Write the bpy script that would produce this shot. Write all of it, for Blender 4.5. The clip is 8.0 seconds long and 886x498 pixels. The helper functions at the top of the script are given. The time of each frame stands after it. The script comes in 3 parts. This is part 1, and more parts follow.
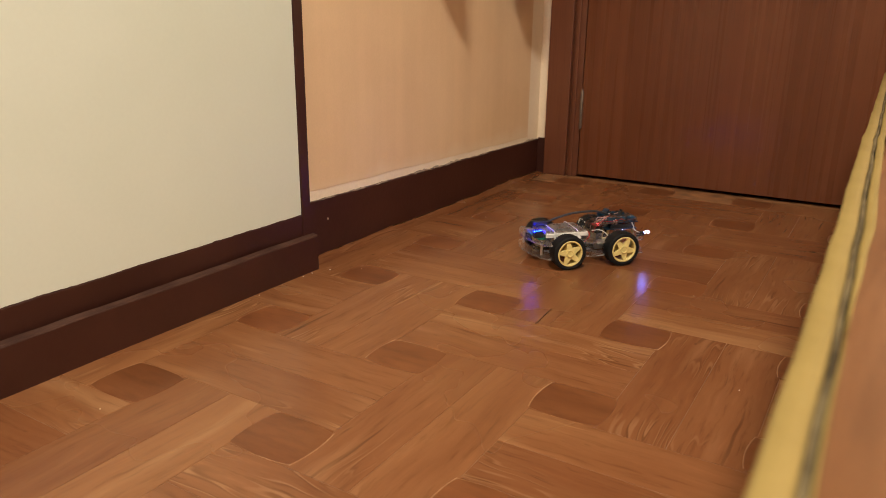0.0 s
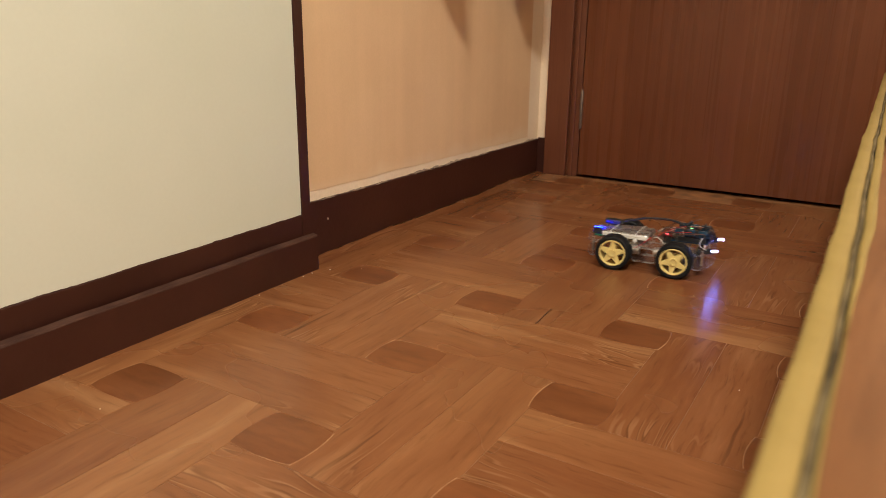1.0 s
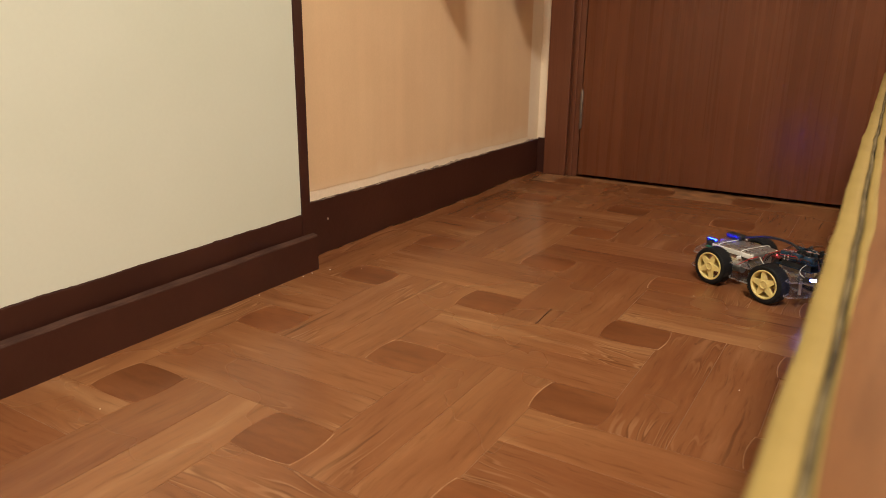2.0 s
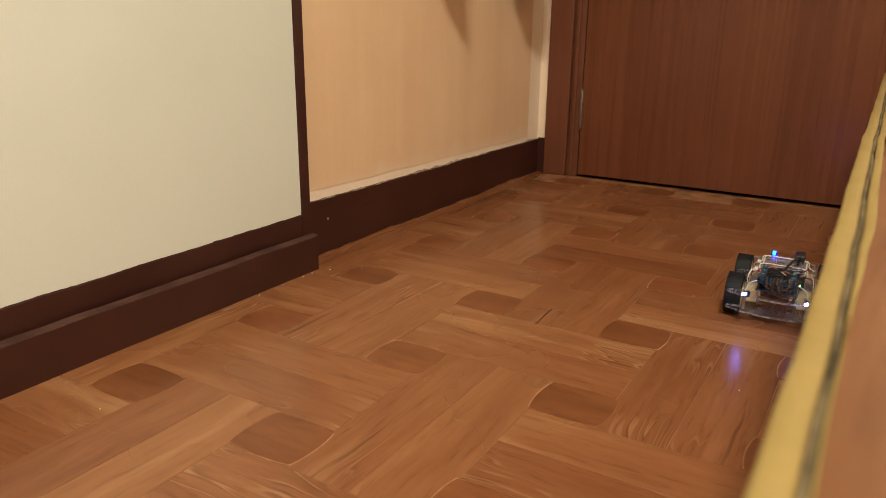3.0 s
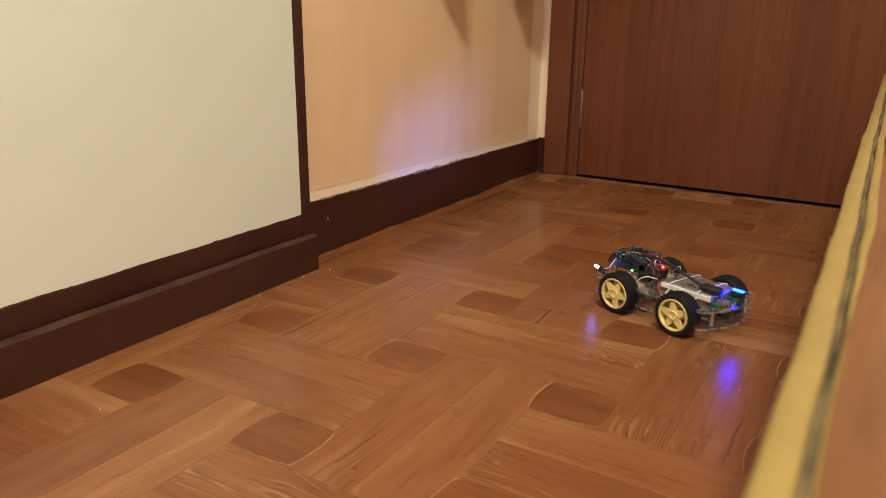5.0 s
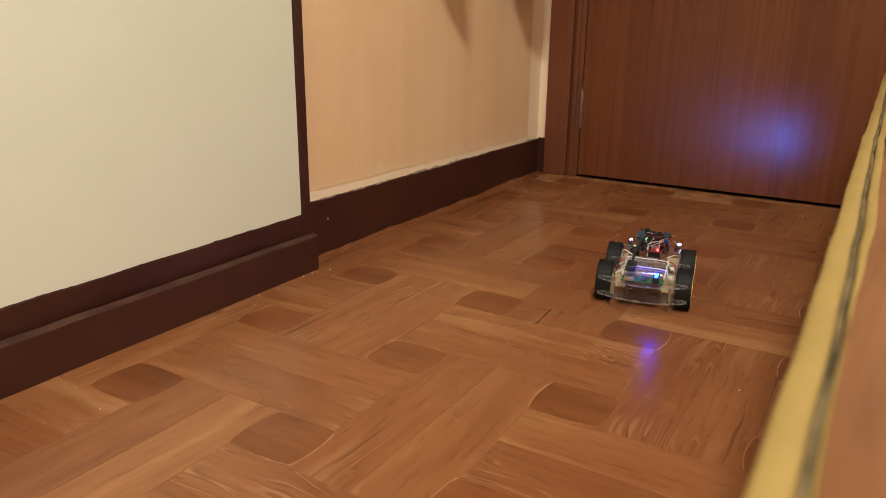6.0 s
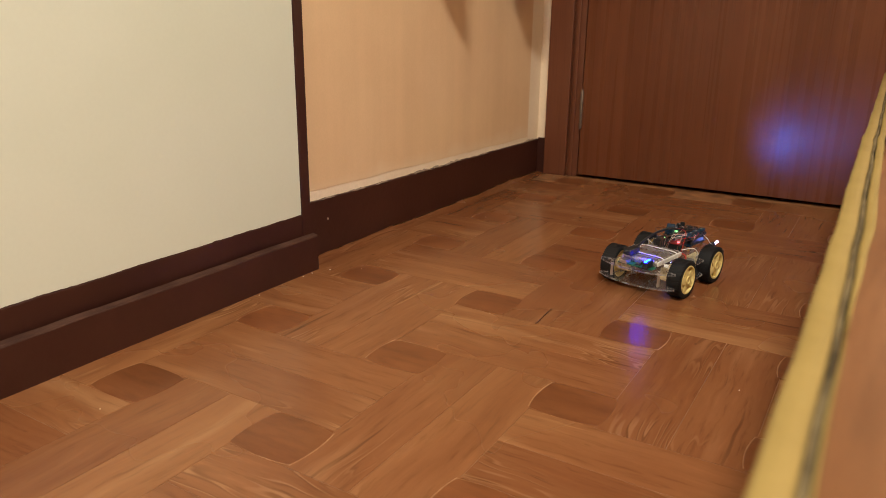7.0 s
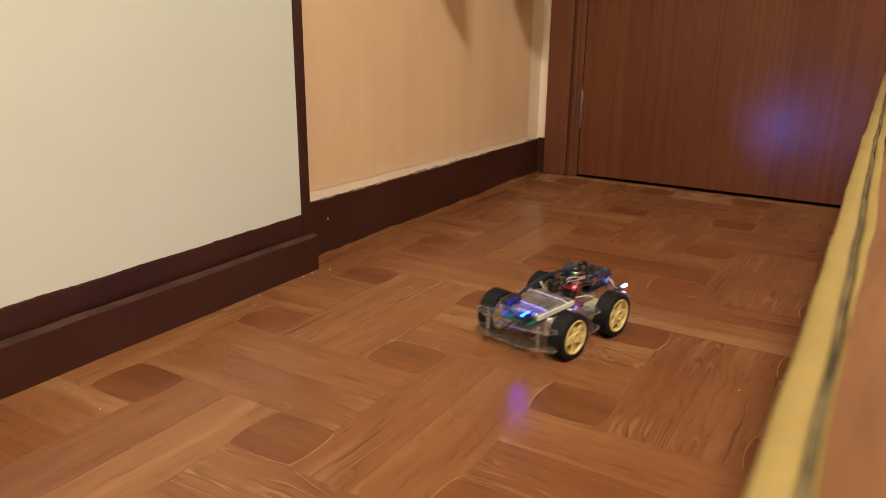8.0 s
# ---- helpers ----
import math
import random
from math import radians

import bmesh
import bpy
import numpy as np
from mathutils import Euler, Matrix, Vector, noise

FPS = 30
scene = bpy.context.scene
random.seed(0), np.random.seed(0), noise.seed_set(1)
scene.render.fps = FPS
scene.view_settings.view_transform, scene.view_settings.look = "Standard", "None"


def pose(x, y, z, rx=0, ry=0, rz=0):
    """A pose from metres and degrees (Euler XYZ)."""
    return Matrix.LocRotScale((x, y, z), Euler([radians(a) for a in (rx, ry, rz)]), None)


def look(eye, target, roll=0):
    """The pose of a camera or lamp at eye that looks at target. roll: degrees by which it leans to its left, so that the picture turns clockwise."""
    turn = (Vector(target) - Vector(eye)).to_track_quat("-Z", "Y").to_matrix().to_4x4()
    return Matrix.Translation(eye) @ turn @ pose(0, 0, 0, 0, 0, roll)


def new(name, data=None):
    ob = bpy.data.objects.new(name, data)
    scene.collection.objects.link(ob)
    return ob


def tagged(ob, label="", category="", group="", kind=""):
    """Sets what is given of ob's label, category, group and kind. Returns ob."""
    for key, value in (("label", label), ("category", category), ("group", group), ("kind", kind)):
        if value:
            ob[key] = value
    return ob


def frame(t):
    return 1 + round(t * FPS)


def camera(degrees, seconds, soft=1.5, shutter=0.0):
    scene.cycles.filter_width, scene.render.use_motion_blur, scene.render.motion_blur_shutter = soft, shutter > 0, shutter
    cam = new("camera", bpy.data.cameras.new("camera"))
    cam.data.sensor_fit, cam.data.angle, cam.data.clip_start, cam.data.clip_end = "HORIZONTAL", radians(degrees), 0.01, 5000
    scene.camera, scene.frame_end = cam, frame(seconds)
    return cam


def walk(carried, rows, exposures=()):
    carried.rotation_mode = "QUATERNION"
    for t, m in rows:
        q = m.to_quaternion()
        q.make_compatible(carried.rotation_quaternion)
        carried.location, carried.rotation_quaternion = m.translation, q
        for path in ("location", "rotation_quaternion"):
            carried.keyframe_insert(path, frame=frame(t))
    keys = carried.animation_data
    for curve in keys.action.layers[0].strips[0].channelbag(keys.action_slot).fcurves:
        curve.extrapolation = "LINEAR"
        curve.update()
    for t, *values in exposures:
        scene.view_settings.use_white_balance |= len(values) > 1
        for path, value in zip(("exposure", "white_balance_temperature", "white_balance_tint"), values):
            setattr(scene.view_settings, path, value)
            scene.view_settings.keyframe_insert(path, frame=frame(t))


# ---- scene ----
# ------------------------------------------------------------ camera
cam = camera(61.87, 8.0, soft=0.85, shutter=0.5)
EYE = Vector((0.0, 0.0, 0.4657))
AIM = EYE + Vector((-0.4916, 0.8189, -0.2962))
walk(cam, [(0.0, look(EYE, AIM, 0.716)), (8.0, look(EYE, AIM, 0.716))])
cam.data.dof.use_dof = True
cam.data.dof.focus_distance = 1.25
cam.data.dof.aperture_fstop = 9.0

# ------------------------------------------------------------ world and lamps
world = bpy.data.worlds.new("night")
scene.world = world
world.use_nodes = True
world.node_tree.nodes["Background"].inputs[0].default_value = (0.02, 0.018, 0.015, 1)
world.node_tree.nodes["Background"].inputs[1].default_value = 0.2
scene.view_settings.exposure = 0.0

WX = -0.962        # face of the far part of the side wall
PX = -0.927        # face of the panelled part
SX = -0.907        # face of its skirting
DY = 2.18          # plane of the door
RX = 1.45          # wall behind the bench
BY = -1.6          # wall behind the camera
CZ = 2.45          # ceiling


# ------------------------------------------------------------ materials
def material(name, rough=0.5, metal=0.0, spec=0.5):
    m = bpy.data.materials.new(name)
    m.use_nodes = True
    b = m.node_tree.nodes["Principled BSDF"]
    b.inputs["Roughness"].default_value = rough
    b.inputs["Metallic"].default_value = metal
    b.inputs["Specular IOR Level"].default_value = spec
    return m, m.node_tree, b


def nd(nt, kind, **inputs):
    n = nt.nodes.new(kind)
    for k, v in inputs.items():
        n.inputs[k.replace("_", " ")].default_value = v
    return n


def ramp(nt, fac, stops):
    r = nt.nodes.new("ShaderNodeValToRGB")
    e = r.color_ramp.elements
    while len(e) < len(stops):
        e.new(0.5)
    for el, (pos, col) in zip(e, stops):
        el.position, el.color = pos, (*col, 1)
    nt.links.new(fac, r.inputs[0])
    return r.outputs[0]


def mix(nt, fac, a, b, kind="MIX"):
    m = nt.nodes.new("ShaderNodeMix")
    m.data_type, m.blend_type = "RGBA", kind
    for s, v in ((0, fac), (6, a), (7, b)):
        if hasattr(v, "links"):
            nt.links.new(v, m.inputs[s])
        else:
            m.inputs[s].default_value = v if s == 0 else (*v, 1)
    return m.outputs[2]


def bump(nt, b, height, strength, dist):
    n = nd(nt, "ShaderNodeBump", Strength=strength, Distance=dist)
    nt.links.new(height, n.inputs["Height"])
    nt.links.new(n.outputs[0], b.inputs["Normal"])


def coords(nt, scale, offset=True, kind="Object", turn=(0, 0, 0)):
    """Object coordinates, scaled, and shifted for each object by its own random number."""
    t = nt.nodes.new("ShaderNodeTexCoord")
    mp = nd(nt, "ShaderNodeMapping", Scale=scale)
    mp.inputs["Rotation"].default_value = turn
    out = t.outputs[kind]
    if offset:
        info = nt.nodes.new("ShaderNodeObjectInfo")
        mul = nt.nodes.new("ShaderNodeMath")
        mul.operation = "MULTIPLY"
        mul.inputs[1].default_value = 37.0
        nt.links.new(info.outputs["Random"], mul.inputs[0])
        add = nt.nodes.new("ShaderNodeVectorMath")
        nt.links.new(out, add.inputs[0])
        nt.links.new(mul.outputs[0], add.inputs[1])
        out = add.outputs[0]
    nt.links.new(out, mp.inputs[0])
    return mp.outputs[0]


def noise_tex(nt, vec, scale, detail=4.0, rough=0.55, dist=0.0):
    n = nd(nt, "ShaderNodeTexNoise", Scale=scale, Detail=detail, Roughness=rough, Distortion=dist)
    nt.links.new(vec, n.inputs["Vector"])
    return n.outputs[0]


def maprange(nt, v, a, b, c, d):
    n = nt.nodes.new("ShaderNodeMapRange")
    for i, x in enumerate((a, b, c, d)):
        n.inputs[i + 1].default_value = x
    nt.links.new(v, n.inputs[0])
    return n.outputs[0]


def wood(name, dark, mid, light, rough, grain=(3, 60, 60), spread=0.25, ring=0.0, spec=0.5, relief=0.0004, coat=0.0):
    m, nt, b = material(name, rough, spec=spec)
    v = coords(nt, grain)
    fine = noise_tex(nt, v, 1.0, 6, 0.6, 0.6)
    v2 = coords(nt, (grain[0] * 3, grain[1] * 5, grain[2] * 5))
    pore = noise_tex(nt, v2, 1.0, 3, 0.6)
    base = ramp(nt, fine, [(0.28, dark), (0.5, mid), (0.72, light)])
    if ring:
        v3 = coords(nt, (1.2, 9, 9))
        w = nd(nt, "ShaderNodeTexWave", Scale=2.2, Distortion=7.0, Detail=3.0)
        w.inputs["Detail Scale"].default_value = 0.8
        w.bands_direction = "Y"
        nt.links.new(v3, w.inputs["Vector"])
        rings = ramp(nt, w.outputs["Fac"], [(0.0, (0.72, 0.68, 0.64)), (0.3, (1, 1, 1)), (1.0, (1.1, 1.1, 1.1))])
        base = mix(nt, ring, base, rings, "MULTIPLY")
    base = mix(nt, 0.55, base, ramp(nt, pore, [(0.3, (0.62, 0.58, 0.55)), (0.5, (1, 1, 1))]), "MULTIPLY")
    info = nt.nodes.new("ShaderNodeObjectInfo")
    tone = ramp(nt, info.outputs["Random"], [(0.0, (1 - spread,) * 3), (1.0, (1 + spread,) * 3)])
    base = mix(nt, 1.0, base, tone, "MULTIPLY")
    cloud = noise_tex(nt, coords(nt, (1, 1, 1), False), 5.0, 3)
    base = mix(nt, 0.5, base, ramp(nt, cloud, [(0.3, (0.8, 0.78, 0.76)), (0.7, (1.12, 1.12, 1.12))]), "MULTIPLY")
    nt.links.new(base, b.inputs["Base Color"])
    nt.links.new(maprange(nt, cloud, 0.3, 0.7, rough * 0.85, rough * 1.2), b.inputs["Roughness"])
    b.inputs["Coat Weight"].default_value = coat
    b.inputs["Coat Roughness"].default_value = rough
    bump(nt, b, pore, 0.35, relief)
    return m


def painted(name, a, c, rough, cloud=2.5, grit=220, relief=0.0004, worn=0.0, spec=0.4, wornc=(0.5, 0.45, 0.38), speck=0.25):
    m, nt, b = material(name, rough, spec=spec)
    v = coords(nt, (1, 1, 1))
    big = noise_tex(nt, v, cloud, 4, 0.6)
    small = noise_tex(nt, v, grit, 2, 0.5)
    col = mix(nt, maprange(nt, big, 0.35, 0.65, 0, 1), a, c)
    col = mix(nt, speck, col, ramp(nt, small, [(0.3, (0.85, 0.85, 0.85)), (0.7, (1.08, 1.08, 1.08))]), "MULTIPLY")
    if worn:
        chips = noise_tex(nt, v, 26, 5, 0.7)
        col = mix(nt, maprange(nt, chips, 0.70 - worn * 0.05, 0.74 - worn * 0.05, 0, 0.55), col, wornc)
    nt.links.new(col, b.inputs["Base Color"])
    bump(nt, b, small, 0.5, relief)
    return m


def plain(name, col, rough=0.5, metal=0.0, spec=0.5, vary=0.12, scale=60):
    m, nt, b = material(name, rough, metal, spec)
    n = noise_tex(nt, coords(nt, (1, 1, 1)), scale, 3)
    lo, hi = [tuple(min(1, x * (1 + s * vary)) for x in col) for s in (-1, 1)]
    nt.links.new(ramp(nt, n, [(0.3, lo), (0.7, hi)]), b.inputs["Base Color"])
    nt.links.new(maprange(nt, n, 0.3, 0.7, rough * 0.85, min(1, rough * 1.15)), b.inputs["Roughness"])
    return m


def glowing(name, col, strength, base=(0.8, 0.85, 0.95)):
    m, nt, b = material(name, 0.2)
    b.inputs["Base Color"].default_value = (*base, 1)
    b.inputs["Emission Color"].default_value = (*col, 1)
    b.inputs["Emission Strength"].default_value = strength
    return m


def acrylic(name, haze_lo, haze_hi):
    m, nt, b = material(name, 0.06)
    tr = nd(nt, "ShaderNodeBsdfTransparent", Color=(0.97, 0.97, 0.98, 1))
    gl = nd(nt, "ShaderNodeBsdfGlossy", Color=(0.95, 0.96, 1, 1), Roughness=0.16)
    df = nd(nt, "ShaderNodeBsdfTranslucent", Color=(0.85, 0.84, 0.84, 1))
    di = nd(nt, "ShaderNodeBsdfDiffuse", Color=(0.80, 0.79, 0.79, 1))
    lw = nd(nt, "ShaderNodeLayerWeight", Blend=0.22)
    s = noise_tex(nt, coords(nt, (1, 1, 1)), 70, 5, 0.7)
    m0, m1, m2 = [nt.nodes.new("ShaderNodeMixShader") for _ in range(3)]
    m0.inputs[0].default_value = 0.5
    nt.links.new(df.outputs[0], m0.inputs[1])
    nt.links.new(di.outputs[0], m0.inputs[2])
    nt.links.new(maprange(nt, s, 0.4, 0.75, haze_lo, haze_hi), m1.inputs[0])
    nt.links.new(tr.outputs[0], m1.inputs[1])
    nt.links.new(m0.outputs[0], m1.inputs[2])
    nt.links.new(maprange(nt, lw.outputs["Facing"], 0.0, 1.0, 0.025, 0.20), m2.inputs[0])
    nt.links.new(m1.outputs[0], m2.inputs[1])
    nt.links.new(gl.outputs[0], m2.inputs[2])
    nt.links.new(m2.outputs[0], nt.nodes["Material Output"].inputs[0])
    return m


def vinyl_oak(name):
    """Printed oak: quiet long grain, scraped figure towards the plank ends, pale wedges, a few dark cracks."""
    m, nt, b = material(name, 0.27, spec=0.36)
    v = coords(nt, (1, 1, 1))
    w = noise_tex(nt, v, 6.0, 2)
    warp = nd(nt, "ShaderNodeVectorMath")
    warp.operation = "MULTIPLY_ADD"
    comb = nt.nodes.new("ShaderNodeCombineXYZ")
    nt.links.new(maprange(nt, w, 0, 1, -0.5, 0.5), comb.inputs[1])
    warp.inputs[1].default_value = (0, 0.028, 0)
    nt.links.new(comb.outputs[0], warp.inputs[0])
    nt.links.new(v, warp.inputs[2])

    def stretched(sx, sy, scale, detail=3.0, rough=0.55):
        mp = nd(nt, "ShaderNodeMapping", Scale=(sx, sy, sy))
        nt.links.new(warp.outputs[0], mp.inputs[0])
        return noise_tex(nt, mp.outputs[0], scale, detail, rough)

    def calc(op, a, c):
        n = nt.nodes.new("ShaderNodeMath")
        n.operation = op
        for k, x in enumerate((a, c)):
            if hasattr(x, "links"):
                nt.links.new(x, n.inputs[k])
            else:
                n.inputs[k].default_value = x
        return n.outputs[0]
    # how near a place lies to its plank's ends
    own = nt.nodes.new("ShaderNodeTexCoord")
    sep = nt.nodes.new("ShaderNodeSeparateXYZ")
    nt.links.new(own.outputs["Object"], sep.inputs[0])
    ends = maprange(nt, calc("ABSOLUTE", sep.outputs[0], 0.0), 0.075, 0.165, 0.0, 0.10)
    tone = stretched(3.0, 24, 1.0, 6, 0.64)
    base = ramp(nt, tone, [(0.26, (0.200, 0.072, 0.027)), (0.44, (0.238, 0.090, 0.035)), (0.58, (0.260, 0.104, 0.041)), (0.76, (0.310, 0.136, 0.056))])
    # long pale bands and pale wedges at the ends
    pale = calc("ADD", stretched(1.6, 17, 1.0, 2, 0.5), calc("MULTIPLY", ends, 0.55))
    base = mix(nt, maprange(nt, pale, 0.60, 0.72, 0, 0.45), base, (0.400, 0.198, 0.090))
    # fine pores, faint
    fine = stretched(11, 130, 1.0, 4, 0.7)
    base = mix(nt, 0.46, base, ramp(nt, fine, [(0.30, (0.50, 0.44, 0.38)), (0.46, (1, 1, 1)), (0.58, (1.02, 1.02, 1.01)), (0.72, (1.30, 1.30, 1.26))]), "MULTIPLY")
    # scraped contour figure: dark lines, each with a pale line beside it
    field = calc("MULTIPLY", stretched(1.5, 14, 1.0, 3.0, 0.5), 120.0)
    dark = maprange(nt, calc("SINE", field, 0.0), 0.70, 0.98, 0.0, 1.0)
    light = maprange(nt, calc("SINE", calc("ADD", field, 1.05), 0.0), 0.72, 0.98, 0.0, 1.0)
    patch = calc("ADD", noise_tex(nt, v, 6.5, 2), ends)
    mask = maprange(nt, patch, 0.60, 0.72, 0.0, 1.0)
    base = mix(nt, calc("MULTIPLY", light, calc("MULTIPLY", mask, 0.34)), base, (0.46, 0.245, 0.115))
    base = mix(nt, calc("MULTIPLY", dark, calc("MULTIPLY", mask, 0.40)), base, (0.105, 0.040, 0.015))
    # single long cracks and short ticks
    crack = stretched(2.0, 44, 1.2, 2, 0.5)
    base = mix(nt, maprange(nt, crack, 0.325, 0.275, 0, 0.58), base, (0.095, 0.036, 0.013))
    base = mix(nt, maprange(nt, crack, 0.70, 0.76, 0, 0.5), base, (0.45, 0.235, 0.105))
    tick = stretched(16, 62, 1.0, 2, 0.5)
    base = mix(nt, maprange(nt, tick, 0.72, 0.77, 0, 0.45), base, (0.075, 0.029, 0.011))
    # tone of each printed plank, from ochre to red-brown
    info = nt.nodes.new("ShaderNodeObjectInfo")
    base = mix(nt, 1.0, base, ramp(nt, info.outputs["Random"], [(0.0, (0.85, 0.80, 0.78)), (0.5, (0.98, 0.98, 0.98)), (1.0, (1.09, 1.13, 1.11))]), "MULTIPLY")
    t = nt.nodes.new("ShaderNodeNewGeometry")
    big = noise_tex(nt, t.outputs["Position"], 3.2, 3)
    base = mix(nt, 0.8, base, ramp(nt, big, [(0.3, (0.84, 0.79, 0.75)), (0.7, (1.08, 1.12, 1.10))]), "MULTIPLY")
    nt.links.new(base, b.inputs["Base Color"])
    nt.links.new(maprange(nt, big, 0.3, 0.7, 0.22, 0.30), b.inputs["Roughness"])
    swell = noise_tex(nt, t.outputs["Position"], 9.0, 2)
    b1 = nd(nt, "ShaderNodeBump", Strength=0.16, Distance=0.003)
    nt.links.new(swell, b1.inputs["Height"])
    b2 = nd(nt, "ShaderNodeBump", Strength=0.30, Distance=0.0003)
    nt.links.new(fine, b2.inputs["Height"])
    nt.links.new(b1.outputs[0], b2.inputs["Normal"])
    nt.links.new(b2.outputs[0], b.inputs["Normal"])
    return m


def wallpaper(name):
    """Peach wallpaper with faint upright bands, paler in an uneven margin above the skirting."""
    m, nt, b = material(name, 0.6, spec=0.4)
    v = coords(nt, (1, 1, 1), False)
    big = noise_tex(nt, v, 4.0, 4, 0.6)
    small = noise_tex(nt, v, 240, 2, 0.5)
    bands = noise_tex(nt, coords(nt, (14, 14, 0.5), False), 1.0, 3)
    col = mix(nt, maprange(nt, big, 0.35, 0.65, 0, 1), (0.800, 0.548, 0.318), (0.845, 0.598, 0.356))
    col = mix(nt, 0.4, col, ramp(nt, bands, [(0.3, (0.90, 0.89, 0.88)), (0.7, (1.07, 1.07, 1.08))]), "MULTIPLY")
    col = mix(nt, 0.14, col, ramp(nt, small, [(0.3, (0.85, 0.85, 0.85)), (0.7, (1.08, 1.08, 1.08))]), "MULTIPLY")
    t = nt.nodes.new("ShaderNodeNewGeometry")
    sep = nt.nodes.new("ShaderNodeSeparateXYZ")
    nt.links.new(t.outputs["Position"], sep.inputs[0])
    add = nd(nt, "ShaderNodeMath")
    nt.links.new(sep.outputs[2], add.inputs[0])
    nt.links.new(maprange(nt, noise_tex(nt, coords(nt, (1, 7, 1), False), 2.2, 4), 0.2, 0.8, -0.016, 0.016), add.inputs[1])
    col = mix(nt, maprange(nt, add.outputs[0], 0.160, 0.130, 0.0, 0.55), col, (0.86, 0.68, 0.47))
    nt.links.new(col, b.inputs["Base Color"])
    bump(nt, b, small, 0.5, 0.00012)
    return m


def veneer(name, dark, mid, light, rough, spec, streak=0.8):
    """Upright straight-grained veneer: broad bands, narrow streaks and fine pores."""
    m, nt, b = material(name, rough, spec=spec)
    broad = noise_tex(nt, coords(nt, (9, 9, 0.10)), 1.0, 3)
    narrow = noise_tex(nt, coords(nt, (48, 48, 0.55)), 1.0, 3)
    pores = noise_tex(nt, coords(nt, (240, 240, 6)), 1.0, 3, 0.65)
    col = ramp(nt, broad, [(0.32, dark), (0.5, mid), (0.68, light)])
    col = mix(nt, streak, col, ramp(nt, narrow, [(0.32, (0.78, 0.75, 0.72)), (0.55, (1, 1, 1)), (0.74, (1.14, 1.13, 1.12))]), "MULTIPLY")
    col = mix(nt, 0.6, col, ramp(nt, pores, [(0.30, (0.66, 0.62, 0.58)), (0.48, (1, 1, 1))]), "MULTIPLY")
    nt.links.new(col, b.inputs["Base Color"])
    nt.links.new(maprange(nt, narrow, 0.3, 0.7, rough * 0.9, rough * 1.15), b.inputs["Roughness"])
    bump(nt, b, pores, 0.25, 0.0003)
    return m


M = {}
M["plank"] = vinyl_oak("vinyl_oak")
M["inlay"] = wood("vinyl_walnut", (0.150, 0.049, 0.017), (0.200, 0.068, 0.024), (0.245, 0.090, 0.033), 0.30, (5, 11, 11), 0.15, spec=0.30)
M["joint"] = plain("vinyl_joint", (0.30, 0.140, 0.060), 0.45, vary=0.5, scale=25)
M["cream"] = painted("cream_paint", (0.700, 0.728, 0.600), (0.750, 0.772, 0.655), 0.42, 1.6, 160, 0.00006, speck=0.06)
M["paper"] = wallpaper("peach_wallpaper")
M["plaster"] = painted("bare_plaster", (0.92, 0.75, 0.55), (0.94, 0.79, 0.60), 0.7, 9.0, 200, 0.0008)
M["wall"] = painted("wall_paint", (0.70, 0.58, 0.44), (0.75, 0.63, 0.48), 0.6)
M["ceiling"] = painted("ceiling_paint", (0.76, 0.74, 0.70), (0.8, 0.78, 0.74), 0.8)
M["dark"] = painted("dark_brown_gloss", (0.040, 0.0115, 0.0075), (0.055, 0.017, 0.011), 0.38, 6.0, 90, 0.0006, 0.25, 0.5, (0.16, 0.06, 0.035))
# lighter copy of the skirting paint, standing for lamplight on its ledge
M["lit_ledge"] = painted("lit_ledge_paint", (0.050, 0.022, 0.015), (0.086, 0.041, 0.028), 0.6, 14.0, 120, 0.0006, spec=0.2)
M["door"] = veneer("door_veneer", (0.126, 0.039, 0.0160), (0.153, 0.0485, 0.0200), (0.180, 0.059, 0.025), 0.27, 0.30, 0.4)
M["casing"] = veneer("casing_veneer", (0.146, 0.049, 0.024), (0.158, 0.053, 0.026), (0.172, 0.058, 0.029), 0.34, 0.45, 0.25)
M["bench"] = wood("bench_veneer", (0.14, 0.055, 0.021), (0.18, 0.075, 0.029), (0.23, 0.105, 0.043), 0.32, (40, 2.5, 40), 0.0)
M["edging"] = painted("yellow_edging", (0.245, 0.163, 0.046), (0.29, 0.195, 0.058), 0.55, 20, 150, 0.0006)
M["groove"] = painted("dirty_groove", (0.055, 0.040, 0.022), (0.19, 0.140, 0.070), 0.9, 42, 150, 0.0004, spec=0.1)
M["black_gap"] = plain("gap_shadow", (0.012, 0.009, 0.008), 0.9)
M["dull_steel"] = plain("dull_steel", (0.25, 0.20, 0.165), 0.45, 0.7)
M["steel"] = plain("steel", (0.55, 0.52, 0.48), 0.32, 0.9)
M["rubber"] = plain("tyre_rubber", (0.0085, 0.0082, 0.009), 0.66, spec=0.3, vary=0.3)
M["rim"] = plain("yellow_plastic", (0.78, 0.62, 0.24), 0.4)
M["motor"] = plain("motor_yellow", (0.66, 0.55, 0.30), 0.45)
M["acrylic"] = acrylic("clear_acrylic", 0.0, 0.11)
M["acrylic_edge"] = acrylic("cut_acrylic_edge", 0.18, 0.55)
M["silver"] = plain("brushed_silver", (0.42, 0.40, 0.38), 0.28, 0.75)
M["white"] = plain("white_plastic", (0.78, 0.76, 0.72), 0.4)
M["pale"] = plain("pale_grey_plastic", (0.74, 0.71, 0.66), 0.30)
M["terminal_blue"] = plain("blue_terminal_plastic", (0.012, 0.055, 0.100), 0.4)
